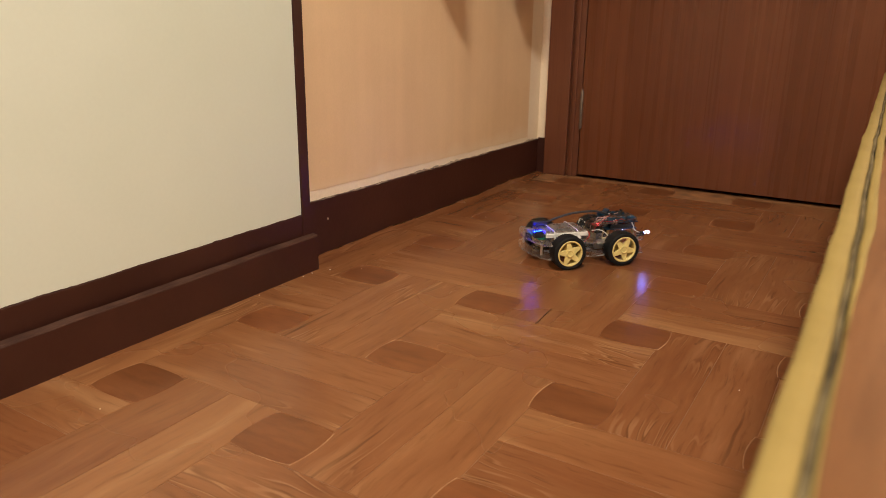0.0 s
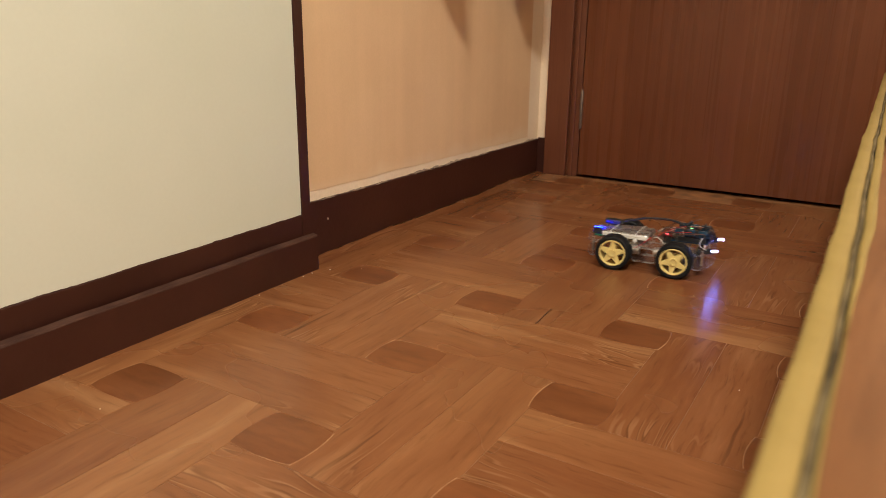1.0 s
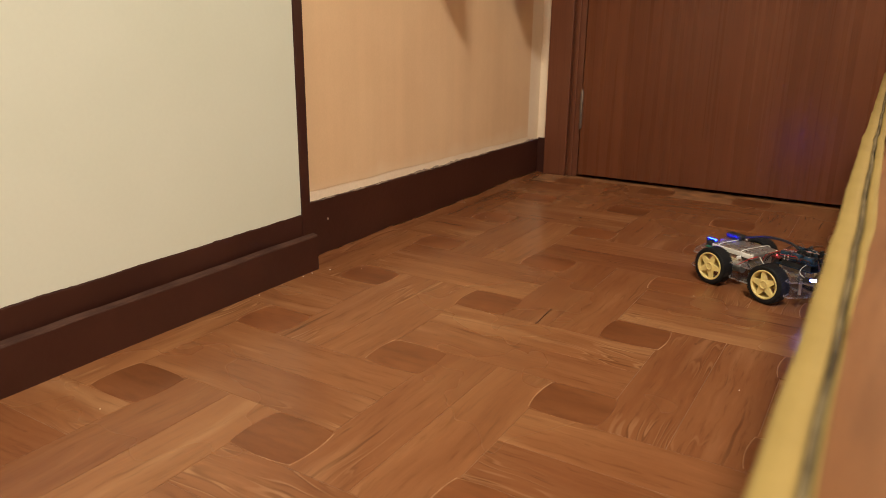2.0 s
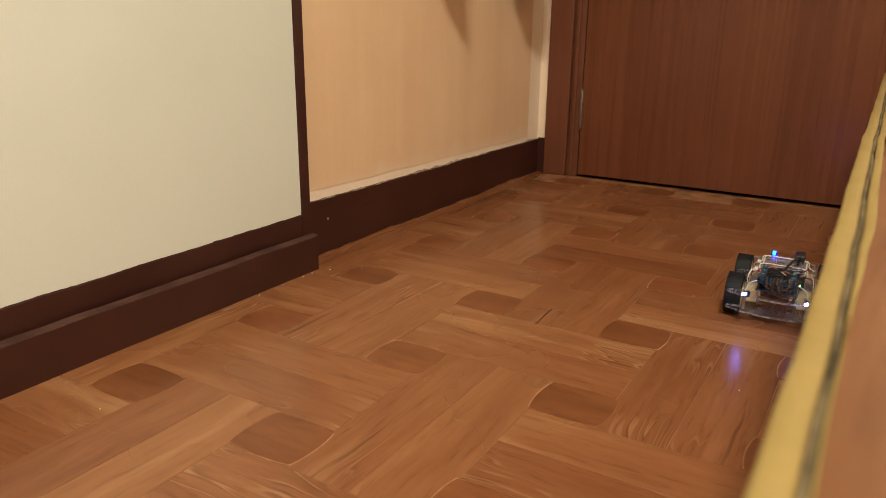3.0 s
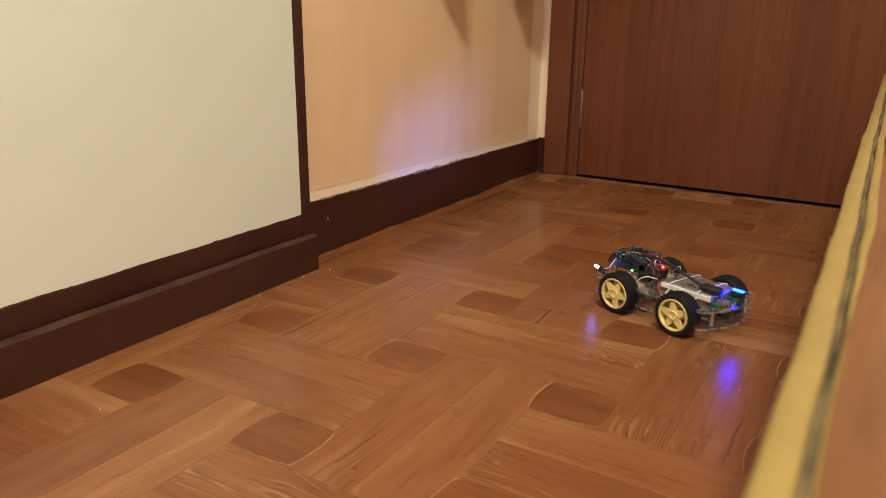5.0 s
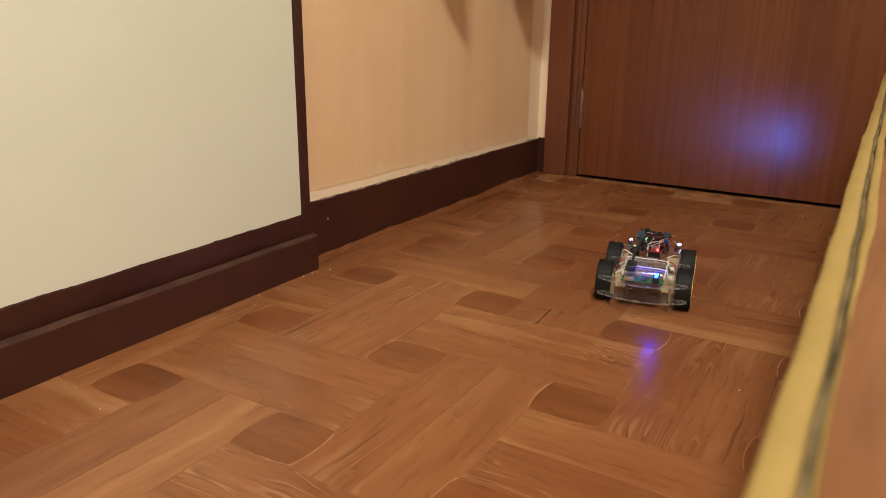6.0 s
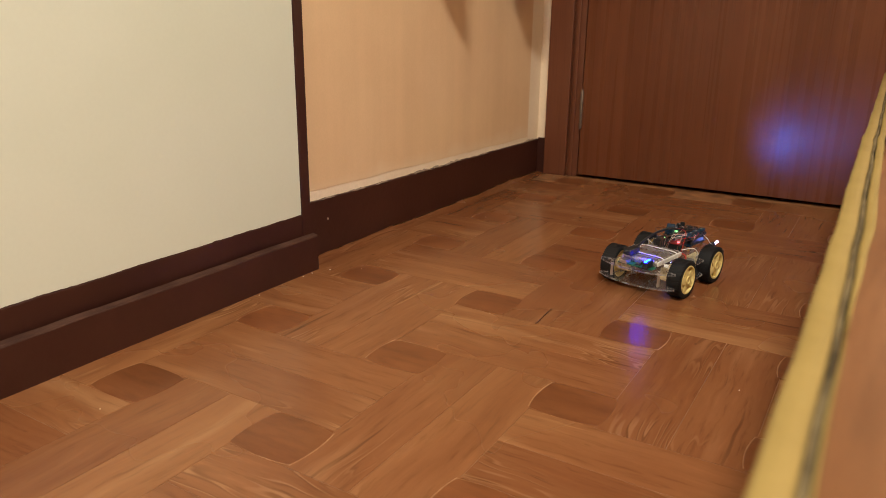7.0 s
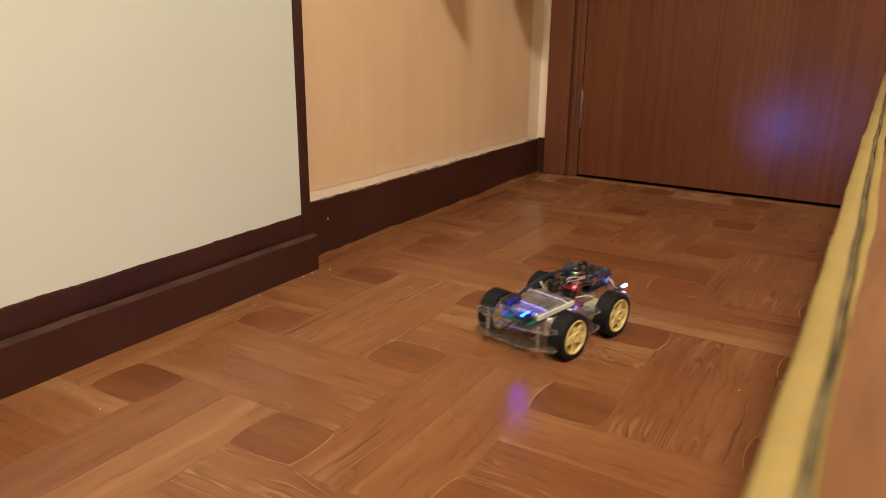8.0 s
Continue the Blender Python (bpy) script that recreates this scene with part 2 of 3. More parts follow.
M["pink_wire"] = plain("pink_wire", (0.66, 0.42, 0.36), 0.45)
M["inlay_rim"] = painted("vinyl_pale_rim", (0.270, 0.112, 0.045), (0.44, 0.225, 0.105), 0.3, 22, 150, 0.0001)
M["splinter"] = plain("splinter_wood", (0.15, 0.060, 0.026), 0.6, vary=0.5, scale=40)
M["smear"] = painted("dried_paint_smear", (0.22, 0.155, 0.115), (0.36, 0.27, 0.20), 0.6, 30, 200)
M["black"] = plain("black_plastic", (0.018, 0.018, 0.020), 0.42)
M["blue_pcb"] = plain("blue_circuit_board", (0.005, 0.024, 0.050), 0.35, vary=0.35, scale=300)
M["green_pcb"] = plain("green_circuit_board", (0.012, 0.12, 0.075), 0.35, vary=0.35, scale=300)
M["red_pcb"] = plain("red_circuit_board", (0.14, 0.012, 0.012), 0.4, vary=0.3, scale=300)
M["brass"] = plain("brass", (0.62, 0.45, 0.2), 0.35, 0.9)
M["red_wire"] = plain("red_wire", (0.42, 0.02, 0.015), 0.45)
M["white_wire"] = plain("white_wire", (0.72, 0.70, 0.66), 0.45)
M["yellow_wire"] = plain("yellow_wire", (0.66, 0.52, 0.16), 0.45)
M["brown_wire"] = plain("brown_wire", (0.12, 0.045, 0.02), 0.45)
M["led_core"] = glowing("led_core", (0.08, 0.21, 1.0), 190000.0)
M["led_shell"] = glowing("led_shell", (0.20, 0.27, 1.0), 80.0)
M["led_blue"] = glowing("led_blue", (0.0002, 0.0030, 1.0), 560.0, (0.1, 0.4, 0.9))
M["led_red"] = glowing("led_red", (1.0, 0.06, 0.08), 6.0, (0.9, 0.2, 0.2))
M["led_green"] = glowing("led_green", (0.25, 1.0, 0.30), 3.0, (0.4, 0.9, 0.4))
M["lampglass"] = glowing("lamp_glass", (1.0, 0.83, 0.60), 6.0, (0.9, 0.88, 0.8))
M["cloth"] = painted("dark_cloth", (0.03, 0.028, 0.04), (0.05, 0.045, 0.06), 0.9, 12, 400)


# ------------------------------------------------------------ mesh helpers
def finish(bm, name, mat, smooth=False):
    me = bpy.data.meshes.new(name)
    bmesh.ops.recalc_face_normals(bm, faces=bm.faces)
    bm.to_mesh(me)
    bm.free()
    for m in (mat if isinstance(mat, (list, tuple)) else [mat]):
        me.materials.append(M[m])
    for p in me.polygons:
        p.use_smooth = smooth
    return me


def thing(name, bm, mat, label, category, kind="", group="", smooth=False):
    ob = new(name, finish(bm, name, mat, smooth))
    return tagged(ob, label, category, group, kind)


def part(name, bm, mat, parent, label="", smooth=False, at=None):
    ob = new(name, finish(bm, name, mat, smooth))
    ob.parent = parent
    if at is not None:
        ob.matrix_basis = at
    return tagged(ob, label)


def box(x0, x1, y0, y1, z0, z1, bev=0.0, seg=2, bm=None):
    """A box between two corners, its edges rounded."""
    out = bm or bmesh.new()
    b = bmesh.new()
    bmesh.ops.create_cube(b, size=1)
    bmesh.ops.scale(b, vec=(x1 - x0, y1 - y0, z1 - z0), verts=b.verts)
    bmesh.ops.translate(b, vec=((x0 + x1) / 2, (y0 + y1) / 2, (z0 + z1) / 2), verts=b.verts)
    if bev:
        bmesh.ops.bevel(b, geom=b.edges[:], offset=bev, segments=seg, profile=0.5, affect="EDGES")
    join(out, b)
    return out


def join(out, b, m=None):
    if m is not None:
        bmesh.ops.transform(b, matrix=m, verts=b.verts)
    me = bpy.data.meshes.new("tmp")
    b.to_mesh(me)
    b.free()
    out.from_mesh(me)
    bpy.data.meshes.remove(me)


def cyl(r, depth, m=None, seg=20, r2=None, bev=0.0, bm=None):
    """A cylinder along z from 0 to depth."""
    out = bm or bmesh.new()
    b = bmesh.new()
    bmesh.ops.create_cone(b, cap_ends=True, segments=seg, radius1=r, radius2=r if r2 is None else r2, depth=depth)
    bmesh.ops.translate(b, vec=(0, 0, depth / 2), verts=b.verts)
    if bev:
        rims = [e for e in b.edges if abs(e.verts[0].co.z - e.verts[1].co.z) < 1e-6]
        bmesh.ops.bevel(b, geom=rims, offset=bev, segments=2, profile=0.5, affect="EDGES")
    join(out, b, m)
    return out


def lathe(profile, seg=40, axis="Y"):
    """A closed ring profile of (along, radius) turned round an axis."""
    bm = bmesh.new()
    rows = []
    for k in range(seg):
        a = 2 * math.pi * k / seg
        rows.append([bm.verts.new((r * math.cos(a), s, r * math.sin(a))) for s, r in profile])
    n = len(profile)
    for k in range(seg):
        for i in range(n):
            bm.faces.new((rows[k][i], rows[k][(i + 1) % n], rows[(k + 1) % seg][(i + 1) % n], rows[(k + 1) % seg][i]))
    return bm


def slab(outline, z0, z1, holes=(), bev=0.0):
    """A flat plate of the outline's shape, with round or square holes cut as separate loops."""
    bm = bmesh.new()
    loops = []
    for loop in (outline, *holes):
        vs = [bm.verts.new((x, y, z0)) for x, y in loop]
        loops.append([bm.edges.new((vs[i], vs[(i + 1) % len(vs)])) for i in range(len(vs))])
    bmesh.ops.triangle_fill(bm, use_beauty=True, use_dissolve=False, edges=[e for l in loops for e in l])
    ext = bmesh.ops.extrude_face_region(bm, geom=bm.faces[:])
    bmesh.ops.translate(bm, vec=(0, 0, z1 - z0), verts=[v for v in ext["geom"] if isinstance(v, bmesh.types.BMVert)])
    return bm


def tube(points, r, seg=8):
    """A smooth bent wire through the points."""
    pts = [Vector(p) for p in points]
    fine = []
    for i in range(len(pts) - 1):
        p0, p1, p2, p3 = pts[max(i - 1, 0)], pts[i], pts[i + 1], pts[min(i + 2, len(pts) - 1)]
        for k in range(6):
            t = k / 6
            fine.append(0.5 * ((2 * p1) + (p2 - p0) * t + (2 * p0 - 5 * p1 + 4 * p2 - p3) * t * t + (3 * p1 - p0 - 3 * p2 + p3) * t ** 3))
    fine.append(pts[-1])
    bm = bmesh.new()
    rings = []
    for i, p in enumerate(fine):
        d = (fine[min(i + 1, len(fine) - 1)] - fine[max(i - 1, 0)]).normalized()
        u = d.cross(Vector((0.13, 0.31, 0.94))).normalized()
        w = d.cross(u)
        rings.append([bm.verts.new(p + r * (math.cos(a) * u + math.sin(a) * w)) for a in (2 * math.pi * k / seg for k in range(seg))])
    for a, b in zip(rings, rings[1:]):
        for k in range(seg):
            bm.faces.new((a[k], a[(k + 1) % seg], b[(k + 1) % seg], b[k]))
    bm.faces.new(rings[0])
    bm.faces.new(rings[-1])
    return bm


def ragged(y0, y1, n, x0, x1, z0, top):
    """An upright board along y whose top edge follows top(y)."""
    bm = bmesh.new()
    rows = []
    for i in range(n + 1):
        y = y0 + (y1 - y0) * i / n
        h = top(y)
        rows.append([bm.verts.new(c) for c in ((x1, y, z0), (x1, y, h - 0.0015), (x1 - 0.0012, y, h), (x0, y, h), (x0, y, z0))])
    for a, b in zip(rows, rows[1:]):
        for k in range(5):
            bm.faces.new((a[k], a[(k + 1) % 5], b[(k + 1) % 5], b[k]))
    bm.faces.new(rows[0])
    bm.faces.new(rows[-1])
    return bm


# ------------------------------------------------------------ the hallway
def hallway():
    thing("wall_west", box(WX - 0.16, WX, BY - 0.1, DY + 0.14, -0.05, CZ + 0.05), "plaster",
          "bare cream plaster wall with a rough lower margin", "wall", "structure")
    # wallpaper sheet, ending short of the skirting and of the door corner
    bm = bmesh.new()
    rows = []
    n = 60
    for i in range(n + 1):
        y = PAPER0 + (PAPER1 - PAPER0) * i / n
        edge = 0.1375 - 0.0175 * (y - 1.10) + 0.003 * noise.noise((y * 9, 0, 3)) + 0.0016 * noise.noise((y * 40, 2, 3))
        rows.append([bm.verts.new((WX + 0.0002, y, edge)), bm.verts.new((WX + 0.0008, y, edge)), bm.verts.new((WX + 0.0008, y, CZ)), bm.verts.new((WX + 0.0002, y, CZ))])
    for a, b in zip(rows, rows[1:]):
        for k in range(4):
            bm.faces.new((a[k], a[(k + 1) % 4], b[(k + 1) % 4], b[k]))
    bm.faces.new(rows[0])
    bm.faces.new(rows[-1])
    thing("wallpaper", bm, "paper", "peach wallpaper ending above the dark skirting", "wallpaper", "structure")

    # painted skirting of the far wall, with a hand-brushed upper edge
    def top(y):
        return 0.1175 - 0.009 * (y - 1.05) + 0.0020 * noise.noise((y * 11, 1, 0)) + 0.0014 * noise.noise((y * 48, 5, 0)) + 0.0010 * noise.noise((y * 130, 3, 0))
    far = thing("baseboard_far", ragged(1.03, DY - 0.006, 260, WX - 0.004, WX + 0.006, -0.004, top), "dark",
          "dark brown painted skirting with a hand-brushed edge", "skirting", "structure")
    # dried brush smears along its upper edge
    rng = random.Random(4)
    for y0, y1, h in ((1.115, 1.16, 0.0022), (1.215, 1.262, 0.0030), (1.30, 1.345, 0.0028), (1.455, 1.535, 0.0055), (1.545, 1.585, 0.0045), (1.60, 1.685, 0.0050), (1.80, 1.825, 0.003), (2.085, 2.150, 0.006)):
        n, bm, rows = 18, bmesh.new(), []
        for i in range(n + 1):
            y = y0 + (y1 - y0) * i / n
            wide = math.sin(math.pi * i / n) ** 0.5 * h
            z = top(y) - 0.0012 + 0.0016 * noise.noise((y * 60, 6, 0))
            up = z + wide * rng.uniform(0.35, 1.0) + 0.0002
            rows.append([bm.verts.new(c) for c in ((WX + 0.0056, y, z), (WX + 0.0072, y, z + 0.0003), (WX + 0.0068, y, up), (WX + 0.0012, y, up + 0.0002))])
        for a, b in zip(rows, rows[1:]):
            for k in range(4):
                bm.faces.new((a[k], a[(k + 1) % 4], b[(k + 1) % 4], b[k]))
        bm.faces.new(rows[0])
        bm.faces.new(rows[-1])
        part("paint_smear", bm, "smear", far, "ragged grey-brown smear of dried paint")
    thing("baseboard_corner", box(WX + 0.006, -0.932, DY - 0.010, DY - 0.001, -0.004, 0.112, 0.001), "dark",
          "short dark skirting return beside the door casing", "skirting", "structure")

    # panelled part: backing, cream panel, dark frame and skirting
    panel = new("wall_panel")
    tagged(panel, "cream painted wall panel in a dark brown frame", "wall panel", kind="structure")
    part("backing", box(WX - 0.01, PX - 0.006, BY, 1.045, -0.004, CZ - 0.001), "dark", panel)
    n = 1000

    def chip(y):
        return 0.1095 + 0.0012 * noise.noise((y * 11, 2, 7)) + 0.0016 * max(0.0, noise.noise((y * 40, 4, 1))) + 0.0007 * noise.noise((y * 120, 4, 1)) + 0.0030 * max(0.0, noise.noise((y * 75, 9, 1)) - 0.32)
    bm = bmesh.new()
    rows = []
    for i in range(n + 1):
        y = BY + (1.0225 - BY) * i / n
        z = chip(y)
        rows.append([bm.verts.new(c) for c in ((PX - 0.006, y, z), (PX - 0.0005, y, z + 0.0004), (PX - 0.0005, y, CZ - 0.002), (PX - 0.006, y, CZ - 0.002))])
    for a, b in zip(rows, rows[1:]):
        for k in range(4):
            bm.faces.new((a[k], a[(k + 1) % 4], b[(k + 1) % 4], b[k]))
    bm.faces.new(rows[0])
    bm.faces.new(rows[-1])
    part("panel_board", bm, "cream", panel, "cream painted board with chipped edges")
    part("bottom_rail", ragged(BY, 1.024, 1000, PX - 0.006, PX, 0.066, lambda y: chip(y) - 0.0004), "dark", panel)
    bm = bmesh.new()
    rows = []
    for i in range(301):
        z = 0.0 + (CZ - 0.003) * i / 300
        a = 1.0235 + 0.0009 * noise.noise((z * 22, 0, 0)) + 0.0022 * max(0.0, noise.noise((z * 24, 3, 0))) * noise.noise((z * 110, 3, 0))
        rows.append([bm.verts.new(c) for c in ((PX - 0.006, a, z), (PX + 0.001, a, z), (PX + 0.0018, a + 0.002, z), (PX + 0.0018, 1.046, z), (PX, 1.048, z), (PX - 0.006, 1.048, z))])
    for a, b in zip(rows, rows[1:]):
        for k in range(6):
            bm.faces.new((a[k], a[(k + 1) % 6], b[(k + 1) % 6], b[k]))
    bm.faces.new(rows[0])
    bm.faces.new(rows[-1])
    part("stile", bm, "dark", panel, "narrow dark upright moulding")
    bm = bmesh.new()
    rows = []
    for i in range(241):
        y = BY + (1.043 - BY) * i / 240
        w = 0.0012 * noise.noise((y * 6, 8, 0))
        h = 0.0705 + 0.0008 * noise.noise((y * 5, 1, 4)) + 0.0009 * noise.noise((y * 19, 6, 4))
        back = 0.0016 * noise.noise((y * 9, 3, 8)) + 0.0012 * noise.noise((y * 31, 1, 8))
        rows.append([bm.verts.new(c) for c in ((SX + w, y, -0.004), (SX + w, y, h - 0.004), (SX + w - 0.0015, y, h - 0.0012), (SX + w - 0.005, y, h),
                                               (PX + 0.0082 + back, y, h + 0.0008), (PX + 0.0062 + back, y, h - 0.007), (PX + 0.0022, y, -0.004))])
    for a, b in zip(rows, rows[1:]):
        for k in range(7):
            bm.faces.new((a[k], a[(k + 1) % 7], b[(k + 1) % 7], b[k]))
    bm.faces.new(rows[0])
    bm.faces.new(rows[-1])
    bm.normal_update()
    # upward ledge faces take the lighter copy: lamplight put into the colour
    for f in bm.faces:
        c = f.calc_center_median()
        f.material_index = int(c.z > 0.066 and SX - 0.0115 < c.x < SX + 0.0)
    thing("baseboard_near", bm, ("dark", "lit_ledge"), "thick dark brown skirting board with a rounded ledge coloured as if lit", "skirting", "structure")

    # closing walls and ceiling
    thing("wall_east", box(RX, RX + 0.15, BY - 0.1, DY + 0.14, -0.05, CZ + 0.05), "wall", "plain painted wall behind the bench", "wall", "structure")
    thing("wall_south", box(WX, RX, BY - 0.15, BY, -0.05, CZ + 0.05), "wall", "plain painted wall closing the hallway", "wall", "structure")
    thing("ceiling", box(WX - 0.1, RX + 0.1, BY - 0.1, DY + 0.1, CZ, CZ + 0.1), "ceiling", "plain white painted ceiling", "ceiling", "structure")
    # end wall around the door
    bm = box(WX, -0.900, DY, DY + 0.13, -0.05, CZ)
    box(0.03, RX, DY, DY + 0.13, -0.05, CZ, bm=bm)
    box(-0.900, 0.03, DY, DY + 0.13, 2.08, CZ, bm=bm)
    thing("wall_north", bm, "plaster", "cream plaster end wall round the door", "wall", "structure")
    d = new("door_1")
    tagged(d, "closed brown wood-veneer door in a matching casing", "door", kind="structure")
    part("leaf", box(-0.8155, -0.012, DY - 0.012, DY + 0.028, 0.0105, 2.03, 0.0015), "door", d, "plain brown wood-veneer door leaf")
    for x0, x1, nm in ((-0.931, -0.857, "casing"), (-0.006 + 0.03, 0.098, "casing")):
        part(nm, box(x0, x1, DY - 0.016, DY + 0.003, 0.0, 2.10, 0.003), "casing", d, "flat brown casing board")
    part("casing", box(-0.857, 0.024, DY - 0.0155, DY + 0.003, 2.036, 2.10, 0.002), "casing", d, "flat brown casing board")
    part("jamb", box(-0.858, -0.8225, DY + 0.001, DY + 0.12, 0.0, 2.036, 0.002), "casing", d)
    part("jamb_bead", box(-0.851, -0.838, DY - 0.006, DY + 0.0012, 0.0, 2.034, 0.003), "casing", d)
    part("jamb", box(-0.009, 0.025, DY + 0.001, DY + 0.12, 0.0, 2.036, 0.002), "casing", d)
    # black sheet added so that the gap under the leaf reads as shade
    part("threshold_gap", box(-0.8225, -0.009, DY + 0.05, DY + 0.06, -0.004, 2.03), "black_gap", d, "black sheet standing for the shade behind the door leaf")
    for z in (0.155, 1.75):
        h = part("hinge", cyl(0.0048, 0.111, pose(-0.8155, DY - 0.014, z), 14, bev=0.001), "dull_steel", d, "dull steel hinge knuckle", True)
        part("pin", cyl(0.003, 0.119, pose(-0.8155, DY - 0.014, z - 0.004), 10), "dull_steel", h)
    part("lever_handle", box(-0.17, -0.06, DY - 0.06, DY - 0.011, 1.02, 1.04, 0.005), "steel", d, "steel lever handle")


PAPER0, PAPER1 = 1.049, 2.102


# ------------------------------------------------------------ bench under the camera
def bench():
    b = new("bench")
    tagged(b, "long low veneered wooden bench with a worn yellow edge strip", "bench")
    top = 0.366
    y0, y1 = -0.9, 1.95

    def edge(y):
        run = np.interp(y, (0.15, 0.34, 0.47, 0.60, 1.10, 1.90), (-0.0146, -0.0152, -0.0168, -0.0192, -0.0232, -0.0317))
        return float(run) + 0.0009 * noise.noise((y * 7, 0, 5)) + 0.0009 * noise.noise((y * 22, 0, 9))

    def strip(a0, a1, h):
        bm = bmesh.new()
        rows = []
        for i in range(151):
            y = y0 + (y1 - y0) * i / 150
            e = edge(y)
            l, r = e + a0(y), e + a1(y)
            rows.append([bm.verts.new(c) for c in ((l, y, top - 0.02), (l, y, top + h - 0.001), (l + 0.001, y, top + h), (r - 0.0006, y, top + h), (r, y, top + h - 0.001), (r, y, top - 0.02))])
        for a, c in zip(rows, rows[1:]):
            for k in range(6):
                bm.faces.new((a[k], a[(k + 1) % 6], c[(k + 1) % 6], c[k]))
        bm.faces.new(rows[0])
        bm.faces.new(rows[-1])
        return bm
    part("edge_strip", strip(lambda y: 0.0, lambda y: 0.0095, 0.0), "edging", b, "worn yellow edge strip", True)
    part("groove", strip(lambda y: 0.0096, lambda y: 0.0122 + 0.0008 * noise.noise((y * 12, 3, 3)), -0.0012), "groove", b, "dark joint beside the edge strip")
    part("inner_strip", strip(lambda y: 0.0126, lambda y: 0.0131 + 0.0054 * max(0, min(1, (y - 0.24) / 0.20)), -0.0004), "edging", b, "narrow pale inner edge strip", True)
    part("bench_top", box(-0.0015, 0.42, y0, y1, top - 0.028, top - 0.0008, 0.0008), "bench", b)
    part("apron", box(0.02, 0.04, y0 + 0.05, y1 - 0.05, top - 0.12, top - 0.0285, 0.002), "bench", b)
    for x in (0.03, 0.36):
        for y in (y0 + 0.08, y1 - 0.08):
            part("leg", box(x, x + 0.05, y - 0.025, y + 0.025, 0.001, top - 0.0285, 0.003), "bench", b)


# ------------------------------------------------------------ lamp
def ceiling_lamp():
    lx, ly = LAMP
    c = new("ceiling_lamp")
    tagged(c, "round ceiling lamp with a warm frosted bowl", "lamp")
    part("plate", cyl(0.15, 0.02, pose(lx, ly, CZ - 0.021), 36, bev=0.003), "white", c)
    bm = bmesh.new()
    bmesh.ops.create_uvsphere(bm, u_segments=32, v_segments=16, radius=0.14)
    bmesh.ops.scale(bm, vec=(1, 1, 0.45), verts=bm.verts)
    bmesh.ops.translate(bm, vec=(lx, ly, CZ - 0.03), verts=bm.verts)
    part("bowl", bm, "lampglass", c, "frosted glowing glass bowl", True)
    la = bpy.data.lights.new("ceiling_light", "AREA")
    la.shape, la.size, la.energy, la.color = "DISK", 0.46, POWER, (1.0, 0.95, 0.84)
    o = new("ceiling_light", la)
    o.matrix_basis = pose(lx, ly, CZ - 0.10)


LAMP, POWER = (0.30, -0.06), 66.0


# ------------------------------------------------------------ robot car
WB, TRACK = 0.0582, 0.0660      # half wheelbase, half distance between the wheel centres
WR = 0.0342                     # radius of a tyre
LIFT = WR - 0.0325              # the car body's height above its own zero


def plate_outline():
    """Chassis plate: bowed ends as wide as the wheels, waisted between them."""
    half = []
    for k in range(13):
        a = k / 12
        half.append((0.1235 - 0.020 * a ** 2.2, 0.072 * a))
    half += [(0.0975, 0.0735), (0.0925, 0.070), (0.0920, 0.055), (0.088, 0.0505), (0.0285, 0.0505), (0.0245, 0.053), (0.0215, 0.068), (0.0165, 0.0712), (0.0, 0.072)]
    right = [(x, y) for x, y in half]
    back = [(-x, y) for x, y in reversed(half[:-1])]
    upper = right + back
    return upper + [(x, -y) for x, y in reversed(upper[1:-1])]


def edged(bm):
    """Give the cut edges of a plate the second material."""
    bm.normal_update()
    for f in bm.faces:
        f.material_index = int(abs(f.normal.z) < 0.5)
    return bm


def rounded_hole(x, y, w, h):
    return [(x - w, y - h), (x + w, y - h), (x + w, y + h), (x - w, y + h)]


def robot_car():
    car = new("robot_car")
    tagged(car, "four-wheeled robot car with clear acrylic plates, yellow rims and glowing LEDs", "robot car")
    holes = [rounded_hole(x, y, 0.012, 0.004) for x in (-0.075, 0.0, 0.075) for y in (-0.022, 0.022)]
    for z, lab in ((0.0205, "clear acrylic lower plate"), (0.0475, "clear acrylic upper plate")):
        part("chassis_plate", edged(slab(plate_outline(), z, z + 0.003, holes)), ("acrylic", "acrylic_edge"), car, lab)
    for sx in (-1, 1):
        for sy in (-1, 1):
            part("standoff", cyl(0.0028, 0.024, pose(sx * 0.105, sy * 0.046, 0.0235), 6), "steel", car)
            g = part("gear_motor", box(sx * WB - sx * 0.0075 - 0.0185, sx * WB - sx * 0.0075 + 0.0185, sy * 0.0395 - 0.0095, sy * 0.0395 + 0.0095, 0.0240, 0.0465, 0.002), "motor", car, "yellow plastic gear motor")
            part("motor_can", cyl(0.0095, 0.018, pose(sx * WB - sx * 0.026, sy * 0.0395, 0.0353, 0, -90 * sx, 0), 18), "steel", g)
            for yy in (0.0285, 0.0500):
                part("motor_bracket", box(sx * WB - 0.006, sx * WB + 0.006, sy * yy - 0.0013, sy * yy + 0.0013, 0.0180, 0.0530, 0.0004), "acrylic_edge", car, "clear acrylic motor bracket")
            for xx in (-0.013, 0.004):
                part("motor_screw", cyl(0.0019, 0.0026, pose(sx * (WB + xx), sy * 0.0515, 0.036, -90 * sy, 0, 0), 10), "steel", g)
            part("screw", cyl(0.0022, 0.0015, pose(sx * 0.105, sy * 0.046, 0.0505), 10), "steel", car)
    return car


def wheel_parts(side):
    """One wheel in its own space, axle along y, outer face towards side."""
    s = side
    w = tagged(new("wheel"), "black rubber tyre on a yellow star rim")
    R, H = WR, 0.013
